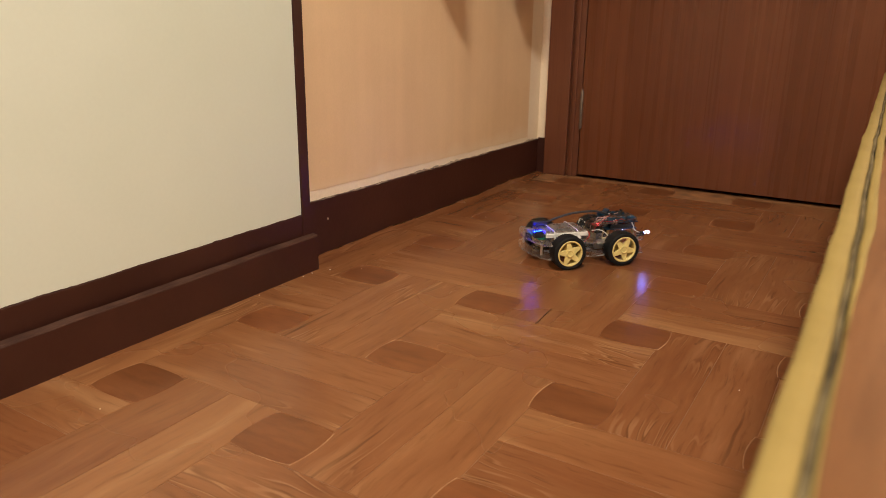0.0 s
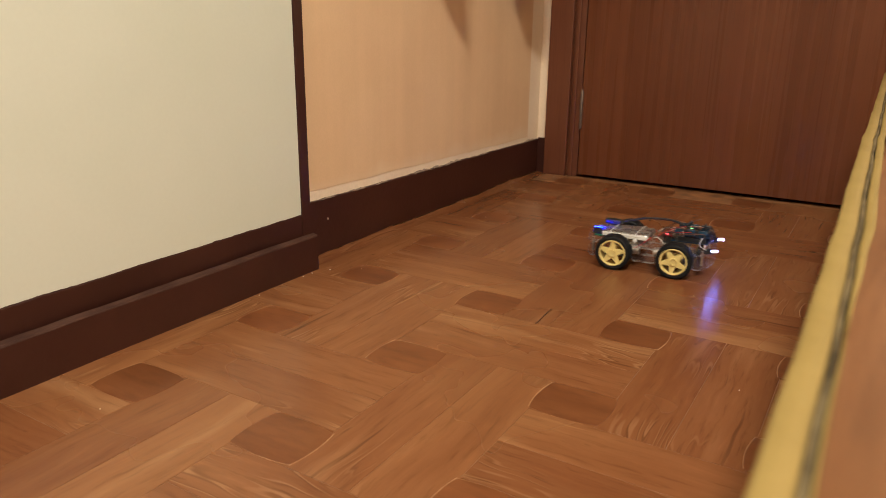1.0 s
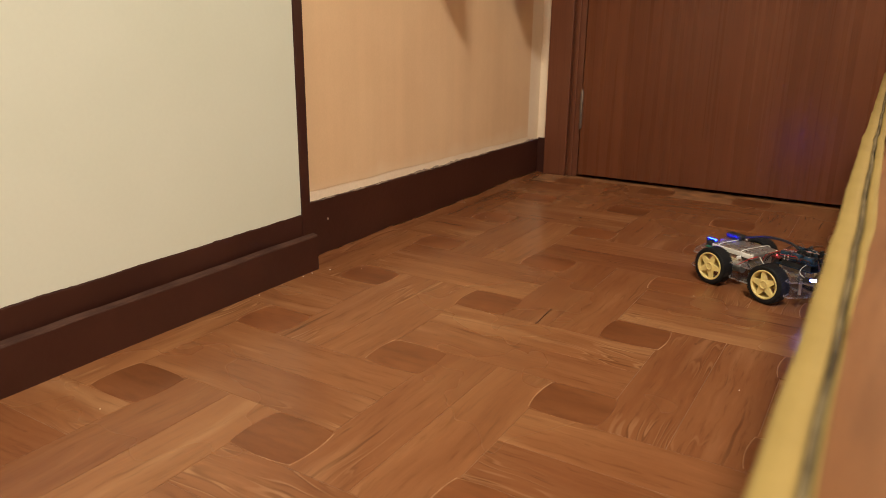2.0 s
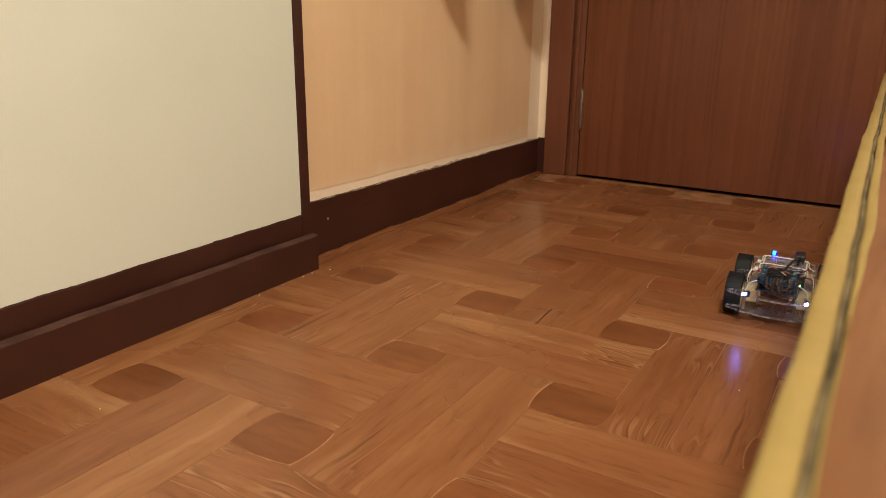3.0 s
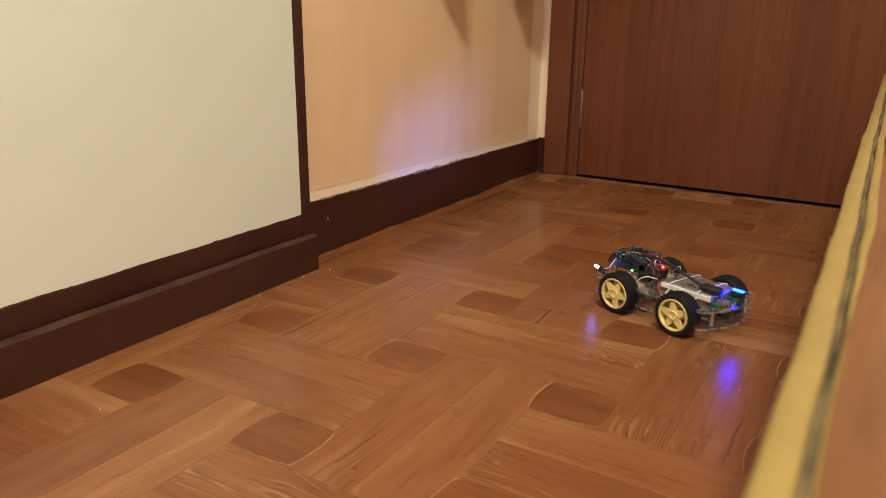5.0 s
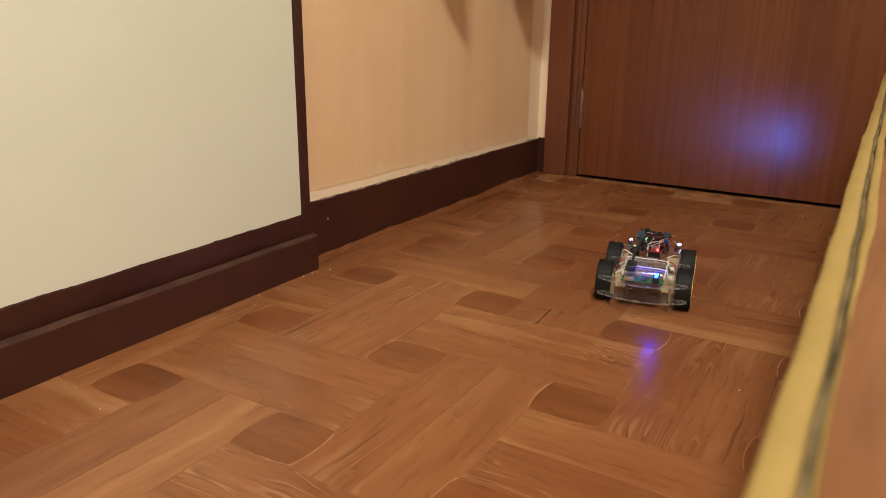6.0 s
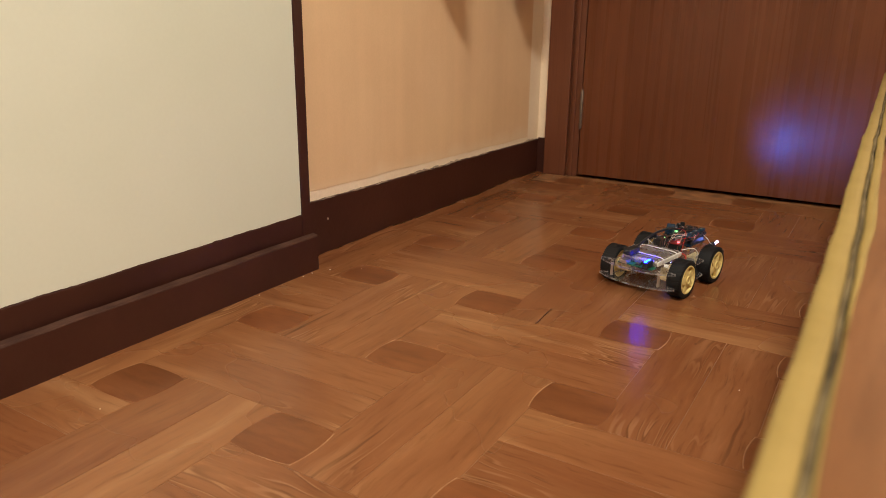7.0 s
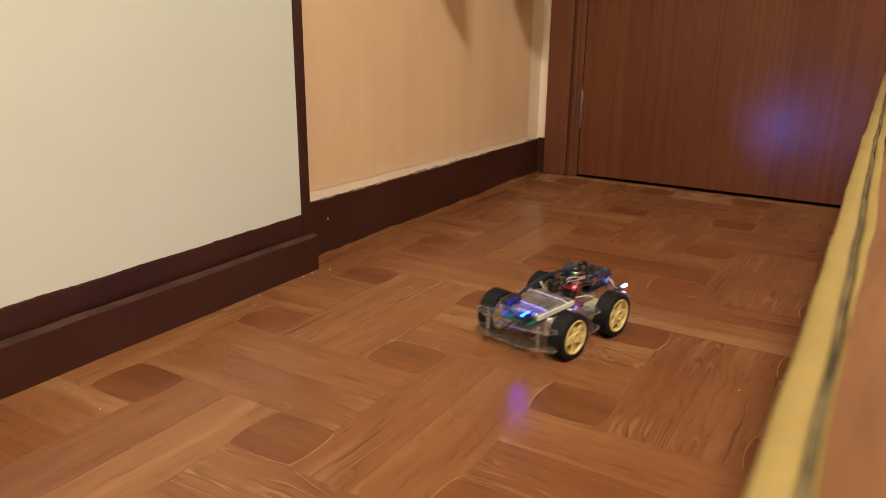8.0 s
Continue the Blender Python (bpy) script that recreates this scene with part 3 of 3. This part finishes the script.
    prof = [(-H, 0.0262), (-H, R - 0.003), (-H + 0.0012, R - 0.0013), (-H + 0.003, R - 0.0004), (-0.004, R), (0.004, R), (H - 0.003, R - 0.0004), (H - 0.0012, R - 0.0013), (H, R - 0.003), (H, 0.0262), (H - 0.002, 0.0252), (-H + 0.002, 0.0252)]
    tyre = part("tyre", lathe(prof, 56), "rubber", w, "black rubber tyre with a fine tread", True)
    tread = bmesh.new()
    for k in range(48):
        for y, sl in ((-0.0066, 14), (0.0066, -14)):
            t = bmesh.new()
            box(-0.0011, 0.0011, -0.0056, 0.0056, -0.0004, 0.0003, bm=t)
            join(tread, t, pose(0, 0, 0, 0, 360 * k / 48, 0) @ pose(0, y, R - 0.0001, 0, 0, sl))
    part("tread", tread, "rubber", w)
    rimp = [(-H + 0.001, 0.0230), (-H + 0.001, 0.0262), (H - 0.001, 0.0262), (H + 0.0006, 0.0256), (H + 0.0006, 0.0232), (H - 0.003, 0.0224), (0.0, 0.0226)]
    part("rim", lathe([(s * a, r) for a, r in rimp], 56), "rim", w, "yellow plastic rim", True)
    # five-armed star
    pts = []
    for k in range(10):
        a = math.pi * 2 * k / 10
        if k % 2 == 0:
            for da in (-0.12, 0.12):
                pts.append((0.0236 * math.cos(a + da), 0.0236 * math.sin(a + da)))
        else:
            pts.append((0.0108 * math.cos(a), 0.0108 * math.sin(a)))
    star = slab(pts, H - 0.0050, H - 0.0008)
    bmesh.ops.transform(star, matrix=pose(0, 0, 0, -90 * s, 0, 0), verts=star.verts)
    part("spokes", star, "rim", w, "yellow five-armed star spokes")
    hub = cyl(0.0080, 0.0215, pose(0, -s * 0.0085, 0, -90 * s, 0, 0), 22, bev=0.0008)
    part("hub", hub, "rim", w)
    part("hub_ring", lathe([(s * 0.0122, 0.0050), (s * 0.0122, 0.0080), (s * 0.0142, 0.0076), (s * 0.0142, 0.0056)], 28), "rim", w, "", True)
    part("axle_flange", cyl(0.0115, 0.0030, pose(0, -s * 0.0105, 0, -90 * s, 0, 0), 24, bev=0.0006), "rim", w)
    return w


def car_details(car):
    # power bank strapped on the rear half
    bank = part("battery_pack", box(-0.092, 0.000, -0.034, 0.034, 0.0508, 0.0645, 0.005, 4), "silver", car, "flat silver battery pack held by white ties", True)
    part("pack_edge", box(-0.0915, -0.0005, -0.0358, -0.0325, 0.0535, 0.0620, 0.0016, 3), "pale", bank, "pale plastic edge")
    part("pack_edge", box(-0.0915, -0.0005, 0.0325, 0.0358, 0.0535, 0.0620, 0.0016, 3), "pale", bank, "pale plastic edge")
    for x in (-0.074, -0.024):
        part("cable_tie", tube([(x, -0.048, 0.0505), (x, -0.0385, 0.0560), (x, -0.0345, 0.0655), (x + 0.002, 0, 0.0665), (x + 0.004, 0.0345, 0.0655), (x + 0.004, 0.0385, 0.0560), (x + 0.004, 0.048, 0.0505)], 0.0010, 6), "white", bank, "white cable tie", True)
        part("tie_head", box(x - 0.003, x + 0.004, -0.046, -0.040, 0.0515, 0.0560, 0.001), "white", bank)
    board = part("charge_board", box(-0.108, -0.092, -0.034, 0.034, 0.0512, 0.0530), "green_pcb", car, "green charging circuit board")
    part("socket", box(-0.112, -0.097, 0.014, 0.029, 0.0531, 0.0595, 0.0008), "steel", board, "metal USB socket")
    part("chip", box(-0.105, -0.097, -0.008, 0.002, 0.0531, 0.0550, 0.0003), "black", board)
    part("led_carrier", box(-0.1125, -0.0935, -0.0270, -0.0165, 0.0531, 0.0635, 0.0008), "black", board, "black LED carrier")
    # lip added to keep the blue LEDs' light off the floor on this side
    part("carrier_lip", box(-0.1125, -0.0935, -0.0268, -0.0252, 0.0636, 0.0668, 0.0004), "black", board)
    for k in range(4):
        x = -0.1105 + 0.0046 * k
        part("indicator_led", box(x - 0.0016, x + 0.0016, -0.0245, -0.0195, 0.0636, 0.0662, 0.0006, 2), "led_blue", board, "lit blue indicator LED", True)
    part("usb_plug", box(-0.100, -0.066, 0.013, 0.030, 0.0650, 0.0755, 0.003, 3), "black", car, "black USB plug", True)
    part("cable", tube([(-0.068, 0.0215, 0.0705), (-0.045, 0.022, 0.078), (-0.01, 0.019, 0.0870), (0.035, 0.012, 0.0900), (0.062, 0.004, 0.0840)], 0.0023, 8), "black", car, "arched black USB cable", True)

    # control boards on the front half
    FRONT = pose(0.031, 0, 0)
    base = part("control_board", box(0.012, 0.080, -0.030, 0.026, 0.0600, 0.0617), "blue_pcb", car, "blue control board on standoffs", at=FRONT)
    for x in (0.018, 0.074):
        for y in (-0.025, 0.021):
            part("board_standoff", cyl(0.0025, 0.0095, pose(x, y, 0.0505), 6), "brass", base)
    for y in (-0.0275, 0.0235):
        part("pin_header", box(0.022, 0.076, y - 0.0013, y + 0.0013, 0.0618, 0.0705, 0.0003), "black", base, "black pin header")
    part("usb_port", box(0.010, 0.024, -0.012, 0.0, 0.0618, 0.0725, 0.0006), "steel", base, "metal USB port")
    part("chip", box(0.034, 0.068, -0.012, -0.004, 0.0618, 0.0655, 0.0004), "black", base)
    shield = part("driver_shield", box(0.018, 0.082, -0.030, 0.026, 0.0735, 0.0752), "blue_pcb", car, "blue motor driver board stacked on top", at=FRONT)
    for x in (0.030, 0.058):
        part("driver_chip", box(x, x + 0.018, -0.006, 0.002, 0.0753, 0.0795, 0.0004), "black", shield)
    for k, (x, y) in enumerate(((0.024, -0.024), (0.046, -0.024), (0.068, -0.024), (0.024, 0.020), (0.046, 0.020), (0.068, 0.020))):
        t = part("terminal", box(x - 0.0075, x + 0.0075, y - 0.004, y + 0.004, 0.0753, 0.0850, 0.0006), "terminal_blue", shield, "blue screw terminal")
        part("terminal_screw", cyl(0.002, 0.0006, pose(x, y, 0.0850), 8), "steel", t)
    part("capacitor", cyl(0.0032, 0.010, pose(0.052, 0.010, 0.0753), 14, bev=0.0006), "black", shield, "", True)
    part("status_led", box(0.040, 0.0435, 0.0115, 0.015, 0.0753, 0.0790, 0.0008), "led_green", shield, "lit green status LED")
    part("status_led", box(0.030, 0.0330, 0.0290, 0.0315, 0.0610, 0.0640, 0.0006), "led_green", base, "lit green status LED")
    module = part("radio_module", box(-0.0008, 0.0008, -0.0075, 0.0075, -0.012, 0.012, 0.0002), "blue_pcb", car, "upright blue radio module", at=pose(0.062, 0.022, 0.082, 0, 48, 12))
    part("module_can", box(0.0009, 0.0060, -0.006, 0.006, -0.008, 0.0105, 0.0006), "black", module)
    part("antenna", tube([(0.003, 0.004, 0.010), (0.004, 0.004, 0.018), (0.008, 0.005, 0.027)], 0.0010, 6), "brown_wire", module, "thin bare antenna", True)
    red = part("switch_board", box(-0.008, 0.012, -0.020, 0.006, 0.0655, 0.0670), "red_pcb", car, "small red circuit board", at=FRONT)
    part("power_led", box(-0.001, 0.0028, -0.014, -0.0102, 0.0671, 0.0700, 0.0008), "led_red", red, "lit red power LED")
    part("board_foot", box(-0.006, 0.010, -0.018, 0.004, 0.0506, 0.0654, 0.001), "black", red)
    part("switch_block", box(-0.004, 0.016, 0.020, 0.036, 0.0506, 0.0660, 0.002), "black", car, "black connector block", at=FRONT)

    # jumper wires
    rng = random.Random(11)
    kinds = ("pink_wire", "brown_wire", "black", "white_wire", "black", "brown_wire", "black", "red_wire")
    for k in range(22):
        x0, y0 = rng.uniform(-0.012, 0.012), rng.uniform(-0.034, 0.034)
        x1, y1 = rng.uniform(0.024, 0.074), rng.choice((-0.0275, 0.0235)) + rng.uniform(-0.002, 0.002)
        mx, my = (x0 + x1) / 2 + rng.uniform(-0.012, 0.012), (y0 + y1) / 2 + rng.uniform(-0.022, 0.022)
        lab = kinds[k % 8].replace("_wire", "") + " jumper wire"
        part("jumper_wire", tube([(x0 - 0.006, y0, 0.0560), (x0 + 0.002, y0, 0.070), (mx, my, rng.uniform(0.076, 0.087)), (x1, y1, 0.080), (x1, y1, 0.0700)], 0.00065, 5), kinds[k % 8], car, lab, True, at=FRONT)
    loops = ("black", "brown_wire", "black", "black", "brown_wire", "black")
    for k in range(12):
        ya, yb = rng.uniform(-0.030, 0.010), rng.uniform(-0.004, 0.030)
        xf, zf = rng.uniform(0.112, 0.121), rng.uniform(0.0545, 0.070)
        lab = loops[k % 6].replace("_wire", "") + " jumper wire"
        part("jumper_wire", tube([(0.104, ya, 0.0790), (0.110, ya, 0.0830), (xf, ya * 0.8, zf + 0.008), (xf, (ya + yb) / 2, zf), (xf - 0.003, yb, zf + 0.006), (0.106, yb, 0.0840), (0.098, yb, 0.0790)], 0.0008, 5), loops[k % 6], car, lab, True)
    for k in range(7):
        x, y = rng.uniform(0.060, 0.105), rng.uniform(-0.022, 0.020)
        part("plug_housing", box(x - 0.0013, x + 0.0013, y - 0.004, y + 0.004, 0.0755, 0.0865 + 0.002 * (k % 3), 0.0003), "black", car, "black jumper plug")
    for s in (-1, 1):
        part("motor_lead", tube([(0.010, s * 0.030, 0.062), (0.022, s * 0.046, 0.066), (0.036, s * 0.050, 0.054), (0.034, s * 0.047, 0.040)], 0.0009, 6), "white_wire", car, "white motor lead", True)
        part("motor_lead", tube([(0.004, s * 0.026, 0.060), (-0.002, s * 0.044, 0.056), (-0.014, s * 0.049, 0.046), (-0.026, s * 0.046, 0.038)], 0.0010, 6), "red_wire", car, "red motor lead", True)
        part("lamp_lead", tube([(0.112, s * 0.0450, 0.0545), (0.100, s * 0.044, 0.060), (0.098, s * 0.040, 0.067), (0.100, s * 0.028, 0.0740)], 0.0007, 6), "white_wire", car, "white lamp lead", True)

    # headlamps: clear LEDs in black holders
    for s in (-1, 1):
        holder = part("headlamp", box(-0.020, -0.0060, -0.0038, 0.0038, -0.0050, 0.0038, 0.001), "black", car, "black LED holder", at=pose(0.1262, s * 0.0449, 0.0550, 0, -11, -7.2 + 3.5 * s))
        H = 0.0019
        shell = lathe([(-0.0050, 0.0021), (0.0030, 0.0022), (0.0040, 0.0025), (0.0046, 0.0024), (0.0046, H), (-0.0050, H)], 24)
        bmesh.ops.transform(shell, matrix=pose(0, 0, 0, 0, 0, -90), verts=shell.verts)
        part("led_shell", shell, "led_shell", holder, "glowing white LED", True)
        # hidden black tube with a closed back, added to narrow the LED's beam
        inner = lathe([(-0.0049, H - 0.0001), (0.0045, H - 0.0001), (0.0045, H - 0.0003), (-0.0049, H - 0.0003)], 24)
        cyl(0.00185, 0.0007, pose(0, -0.0055, 0, -90, 0, 0), 24, bm=inner)
        bmesh.ops.transform(inner, matrix=pose(0, 0, 0, 0, 0, -90), verts=inner.verts)
        part("led_cup", inner, "black_gap", holder, "hidden black tube added to narrow the LED beam")
        part("led_die", cyl(0.0012, 0.0004, pose(-0.0047, 0, 0, 0, 90, 0), 16), "led_core", holder, "bright white LED die")
        part("collar", box(-0.004, 0.012, -0.006, 0.006, -0.0032, -0.0002, 0.0006), "acrylic", car, "", at=pose(0.1000, s * 0.0449, 0.0545))


# car's way: seconds, x, y, heading in degrees
WAY = [(0.0, -0.5109, 1.398, 47.3), (0.5, -0.4632, 1.4271, 18.9), (1.0, -0.3738, 1.4337, 4.0), (1.5, -0.238, 1.4464, -0.9), (1.7, -0.2009, 1.4418, -8.0),
       (2.0, -0.159, 1.4162, -28.0), (2.4, -0.1265, 1.3748, -55.0), (2.8, -0.1137, 1.3393, -78.0), (3.0, -0.1173, 1.3147, -87.0), (3.2, -0.1155, 1.2929, -100.5),
       (3.5, -0.1287, 1.267, -117.9), (3.8, -0.1454, 1.2327, -135.1), (4.0, -0.1621, 1.2114, -147.5), (4.3, -0.1912, 1.1903, -163.6), (4.6, -0.2241, 1.1834, -179.9),
       (4.7, -0.2362, 1.1833, -185.5), (5.1, -0.2754, 1.1899, -207.0), (5.5, -0.3095, 1.2098, -230.0), (5.8, -0.3252, 1.2369, -246.2), (6.0, -0.3324, 1.2686, -259.1),
       (6.2, -0.3325, 1.2935, -269.7), (6.5, -0.3278, 1.3432, -281.5), (6.8, -0.3264, 1.3458, -282.0), (7.0, -0.3259, 1.3456, -282.0), (7.2, -0.3302, 1.3067, -282.0),
       (7.4, -0.3438, 1.2385, -282.0), (7.7, -0.3732, 1.1198, -282.1), (8.0, -0.4004, 1.0061, -282.6)]


def motions():
    walk(car, [(t, pose(x, y, LIFT, 0, 0, h)) for t, x, y, h in WAY])
    # each side's wheels roll by the way they cover
    tt = [w[0] for w in WAY]
    steps = [0.1 * k for k in range(81)]
    xs, ys, hs = [np.interp(steps, tt, [w[i] for w in WAY]) for i in (1, 2, 3)]
    for wheel, (sx, sy) in zip(wheels, CORNERS):
        turn, rows = 20.0 * sx + 10 * sy, []
        for k, t in enumerate(steps):
            if k:
                h = radians((hs[k] + hs[k - 1]) / 2)
                ahead = (xs[k] - xs[k - 1]) * math.cos(h) + (ys[k] - ys[k - 1]) * math.sin(h)
                ahead -= sy * TRACK * radians(hs[k] - hs[k - 1])
                turn += math.degrees(ahead / WR)
            rows.append((t, pose(sx * WB, sy * TRACK, WR - LIFT, 0, turn, 0)))
        walk(wheel, rows)


# ------------------------------------------------------------ vinyl floor
L, Q = 0.25747, 0.0858          # pattern repeat, and side of the dark squares
GX, GY = -0.8040, 0.5530        # centre of one dark square


RIM_SIDES = ((-0.0017, 0.0006), (-0.0019, 0.0002), (0.0019, -0.0005), (-0.0016, 0.0010))   # where the pale rim of a square shows


def bowed(w, d, bow, gap=0.0003):
    """A floor piece with slightly bowed sides and a rounded arris."""
    w, d = w / 2 - gap, d / 2 - gap
    ring = []
    n = 6
    for (ax, ay), (bx, by) in (((-w, -d), (w, -d)), ((w, -d), (w, d)), ((w, d), (-w, d)), ((-w, d), (-w, -d))):
        for k in range(n):
            t = k / n
            b = bow * 4 * t * (1 - t)
            x, y = ax + (bx - ax) * t, ay + (by - ay) * t
            ring.append((x + (by - ay) / max(abs(by - ay), 1e-9) * b * (abs(by - ay) > 1e-9), y - (bx - ax) / max(abs(bx - ax), 1e-9) * b * (abs(bx - ax) > 1e-9)))
    bm = bmesh.new()
    lo = [bm.verts.new((x, y, -0.0015)) for x, y in ring]
    up = [bm.verts.new((x, y, -0.00015)) for x, y in ring]
    to = [bm.verts.new((x * (1 - 0.0003 / w), y * (1 - 0.0003 / d), 0.0)) for x, y in ring]
    for a, b in ((lo, up), (up, to)):
        for k in range(len(ring)):
            bm.faces.new((a[k], a[(k + 1) % len(ring)], b[(k + 1) % len(ring)], b[k]))
    bm.faces.new(to)
    return bm


def vinyl_floor():
    floor = thing("floor", box(WX - 0.1, RX + 0.1, BY - 0.1, DY + 0.13, -0.06, -0.0004), "joint",
                  "brown vinyl floor printed as basket-weave oak planks with dark squares", "floor", "structure")
    plank = finish(bowed(L + Q, (L - Q) / 2, 0.0, 0.0003), "plank", "plank")
    square = finish(bowed(0.0905, 0.0770, 0.0045), "inlay", "inlay")
    rim = finish(bowed(0.0902, 0.0768, 0.0045), "inlay_rim", "inlay_rim")
    ground = finish(bowed(Q, Q, 0.0, 0.00008), "inlay_ground", "plank")
    rng = random.Random(5)
    for i in range(-1, 9):
        for j in range(-9, 7):
            x, y = GX + i * L, GY + j * L
            if y > DY + 0.05 or y < BY - 0.05:
                continue
            if x > RX:
                continue
            o = new("inlay_ground", ground)
            o.parent, o.matrix_basis = floor, pose(x, y, 0, 0, 0, rng.choice((0, 90)))
            o = new("inlay_rim", rim)
            side = RIM_SIDES[(2 * i + j) % 4]
            o.parent, o.matrix_basis = floor, pose(x + side[0], y + side[1], 0.00015, 0, 0, rng.choice((0, 180)))
            o = new("inlay", square)
            o.parent, o.matrix_basis = floor, pose(x, y, 0.0003, 0, 0, rng.choice((0, 180)))
            cx, cy = x + L / 2, y + L / 2
            if cx > RX + 0.02 or cy > DY + 0.02 or cy < BY:
                continue
            along_y = (i + j) % 2 == 1
            for s in (-1, 1):
                off = s * (L - Q) / 4
                o = new("plank", plank)
                o.parent = floor
                o.matrix_basis = pose(cx + off, cy, 0, 0, 0, rng.choice((90, -90))) if along_y else pose(cx, cy + off, 0, 0, 0, rng.choice((0, 180)))
    return floor


def debris():
    """Paint flecks and a splinter that lie about on the floor, and a few stuck on the skirting."""
    rng = random.Random(3)
    spots = []
    for x, y, r in ((-0.885, 1.050, 0.0026), (-0.8361, 1.0861, 0.0020), (-0.8211, 1.5723, 0.0024), (-0.2515, 1.2896, 0.0017), (-0.1155, 0.9604, 0.0014),
                    (-0.8759, 2.1257, 0.003), (-0.780, 0.480, 0.0014), (-0.520, 1.020, 0.0012), (-0.8990, 0.8745, 0.002), (-0.9000, 0.9900, 0.0024), (-0.9000, 1.0150, 0.002)):
        bm = bmesh.new()
        n = 7
        top = [bm.verts.new((r * rng.uniform(0.3, 0.65) * math.cos(2 * math.pi * k / n), r * rng.uniform(0.25, 0.6) * math.sin(2 * math.pi * k / n), 0.0010)) for k in range(n)]
        low = [bm.verts.new((v.co.x * 1.1, v.co.y * 1.1, 0.0002)) for v in top]
        bm.faces.new(top)
        bm.faces.new(low[::-1])
        for k in range(n):
            bm.faces.new((low[k], low[(k + 1) % n], top[(k + 1) % n], top[k]))
        o = thing("paint_fleck", bm, "plaster", "tiny pale paint fleck lying on the floor", "paint fleck", group="paint flecks on the floor")
        o.matrix_basis = pose(x, y, 0.0003, 0, 0, rng.uniform(0, 360))
    bm = box(WX + 0.0061, WX + 0.0078, 1.1312, 1.1330, 0.072, 0.0765, 0.0005)
    thing("paint_drip", bm, "plaster", "small pale paint drip on the dark skirting", "paint fleck")
    bm = tube([SPLINTER0, SPLINTER1, SPLINTER2], 0.0009, 6)
    thing("splinter", bm, "splinter", "thin dark wood splinter lying on the floor", "splinter", smooth=True)
    # lifted margin of the vinyl sheet along the far skirting
    bm = bmesh.new()
    rows = []
    for i in range(121):
        y = 1.052 + (DY - 0.012 - 1.052) * i / 120
        lift = 0.004 + 0.012 * max(0, noise.noise((y * 5.5, 2.2, 0))) + 0.003 * noise.noise((y * 15, 7, 1))
        row = []
        for k in range(7):
            a = k / 6
            row.append(bm.verts.new((WX + 0.0075 + 0.034 * (1 - a), y, 0.0006 + max(0.0005, lift) * a ** 2.2)))
        row.append(bm.verts.new((WX + 0.0066, y, -0.001)))
        rows.append(row)
    for a, b in zip(rows, rows[1:]):
        for k in range(7):
            bm.faces.new((a[k], a[k + 1], b[k + 1], b[k]))
    # its print runs along the wall
    bmesh.ops.transform(bm, matrix=pose(0, 0, 0, 0, 0, -90), verts=bm.verts)
    margin = thing("vinyl_margin", bm, "plank", "brown vinyl sheet margin curling up against the skirting", "vinyl flooring", "structure", smooth=True)
    margin.matrix_basis = pose(0, 0, 0, 0, 0, 90)


SPLINTER0, SPLINTER1, SPLINTER2 = (-0.4363, 1.0186, 0.0018), (-0.4385, 1.0450, 0.0012), (-0.4418, 1.0929, 0.0012)


def shadow_cloth(name, label, y_of, halves, z_top, x):
    """An unseen, added cloth hanging in folds from a hook, its hem running out into the given tips."""
    bm = bmesh.new()
    rows = []
    n = 28
    for i in range(n + 1):
        a = i / n
        row = []
        for k in range(33):
            u = k / 32
            hem = halves(u)
            y = y_of(u, a) + SWAY
            z = z_top + (hem - z_top) * a
            row.append(bm.verts.new((x + 0.010 * math.sin(u * 16 + 2 * a) * (0.4 + a), y, z)))
        rows.append(row)
    for p, q in zip(rows, rows[1:]):
        for k in range(32):
            bm.faces.new((p[k], p[k + 1], q[k + 1], q[k]))
    bmesh.ops.solidify(bm, geom=bm.faces[:], thickness=0.004)
    g = new(name)
    tagged(g, label, "clothes")
    part("cloth", bm, "cloth", g, "", True)
    yc = y_of(0.5, 0.0) + SWAY
    part("hook", tube([(WX - 0.002, yc, z_top + 0.03), (WX + 0.05, yc, z_top + 0.012), (x, yc, z_top - 0.004), (x + 0.012, yc, z_top + 0.02)], 0.004, 8), "steel", g, "unseen steel hook that holds the added cloth", True)


def clothes():
    """Unseen cloths added above the skirting, whose hems cast the shadows on the wallpaper."""
    shadow_cloth("shadow_cloth_narrow", "unseen dark cloth added to cast the narrow shadow on the wallpaper", lambda u, a: 1.506 + (u - 0.5) * (0.10 + 0.05 * a),
            lambda u: 0.563 + 0.9 * max(0.0, 1.566 - (1.506 + (u - 0.5) * 0.15)) + 1.6 * max(0.0, (1.506 + (u - 0.5) * 0.15) - 1.570), 1.62, HX)
    shadow_cloth("shadow_cloth_wide", "unseen dark cloth added to cast the wide shadow on the wallpaper", lambda u, a: 1.916 + (u - 0.5) * (0.16 + 0.09 * a),
            lambda u: 0.540 + 1.5 * max(0.0, 1.903 - (1.916 + (u - 0.5) * 0.25)), 1.66, HX)


# the added cloths hang between the lamp and the places that they shade
HX = LAMP[0] - (LAMP[0] - WX) / 1.0972
SWAY = (LAMP[1] - 0.05) * 0.0886
hallway()
bench()
clothes()
debris()
ceiling_lamp()
car = robot_car()
car_details(car)
CORNERS = [(1, 1), (1, -1), (-1, 1), (-1, -1)]
wheels = []
for sx, sy in CORNERS:
    w = wheel_parts(sy)
    w.parent = car
    w.matrix_basis = pose(sx * WB, sy * TRACK, WR - LIFT)
    wheels.append(w)
vinyl_floor()
motions()
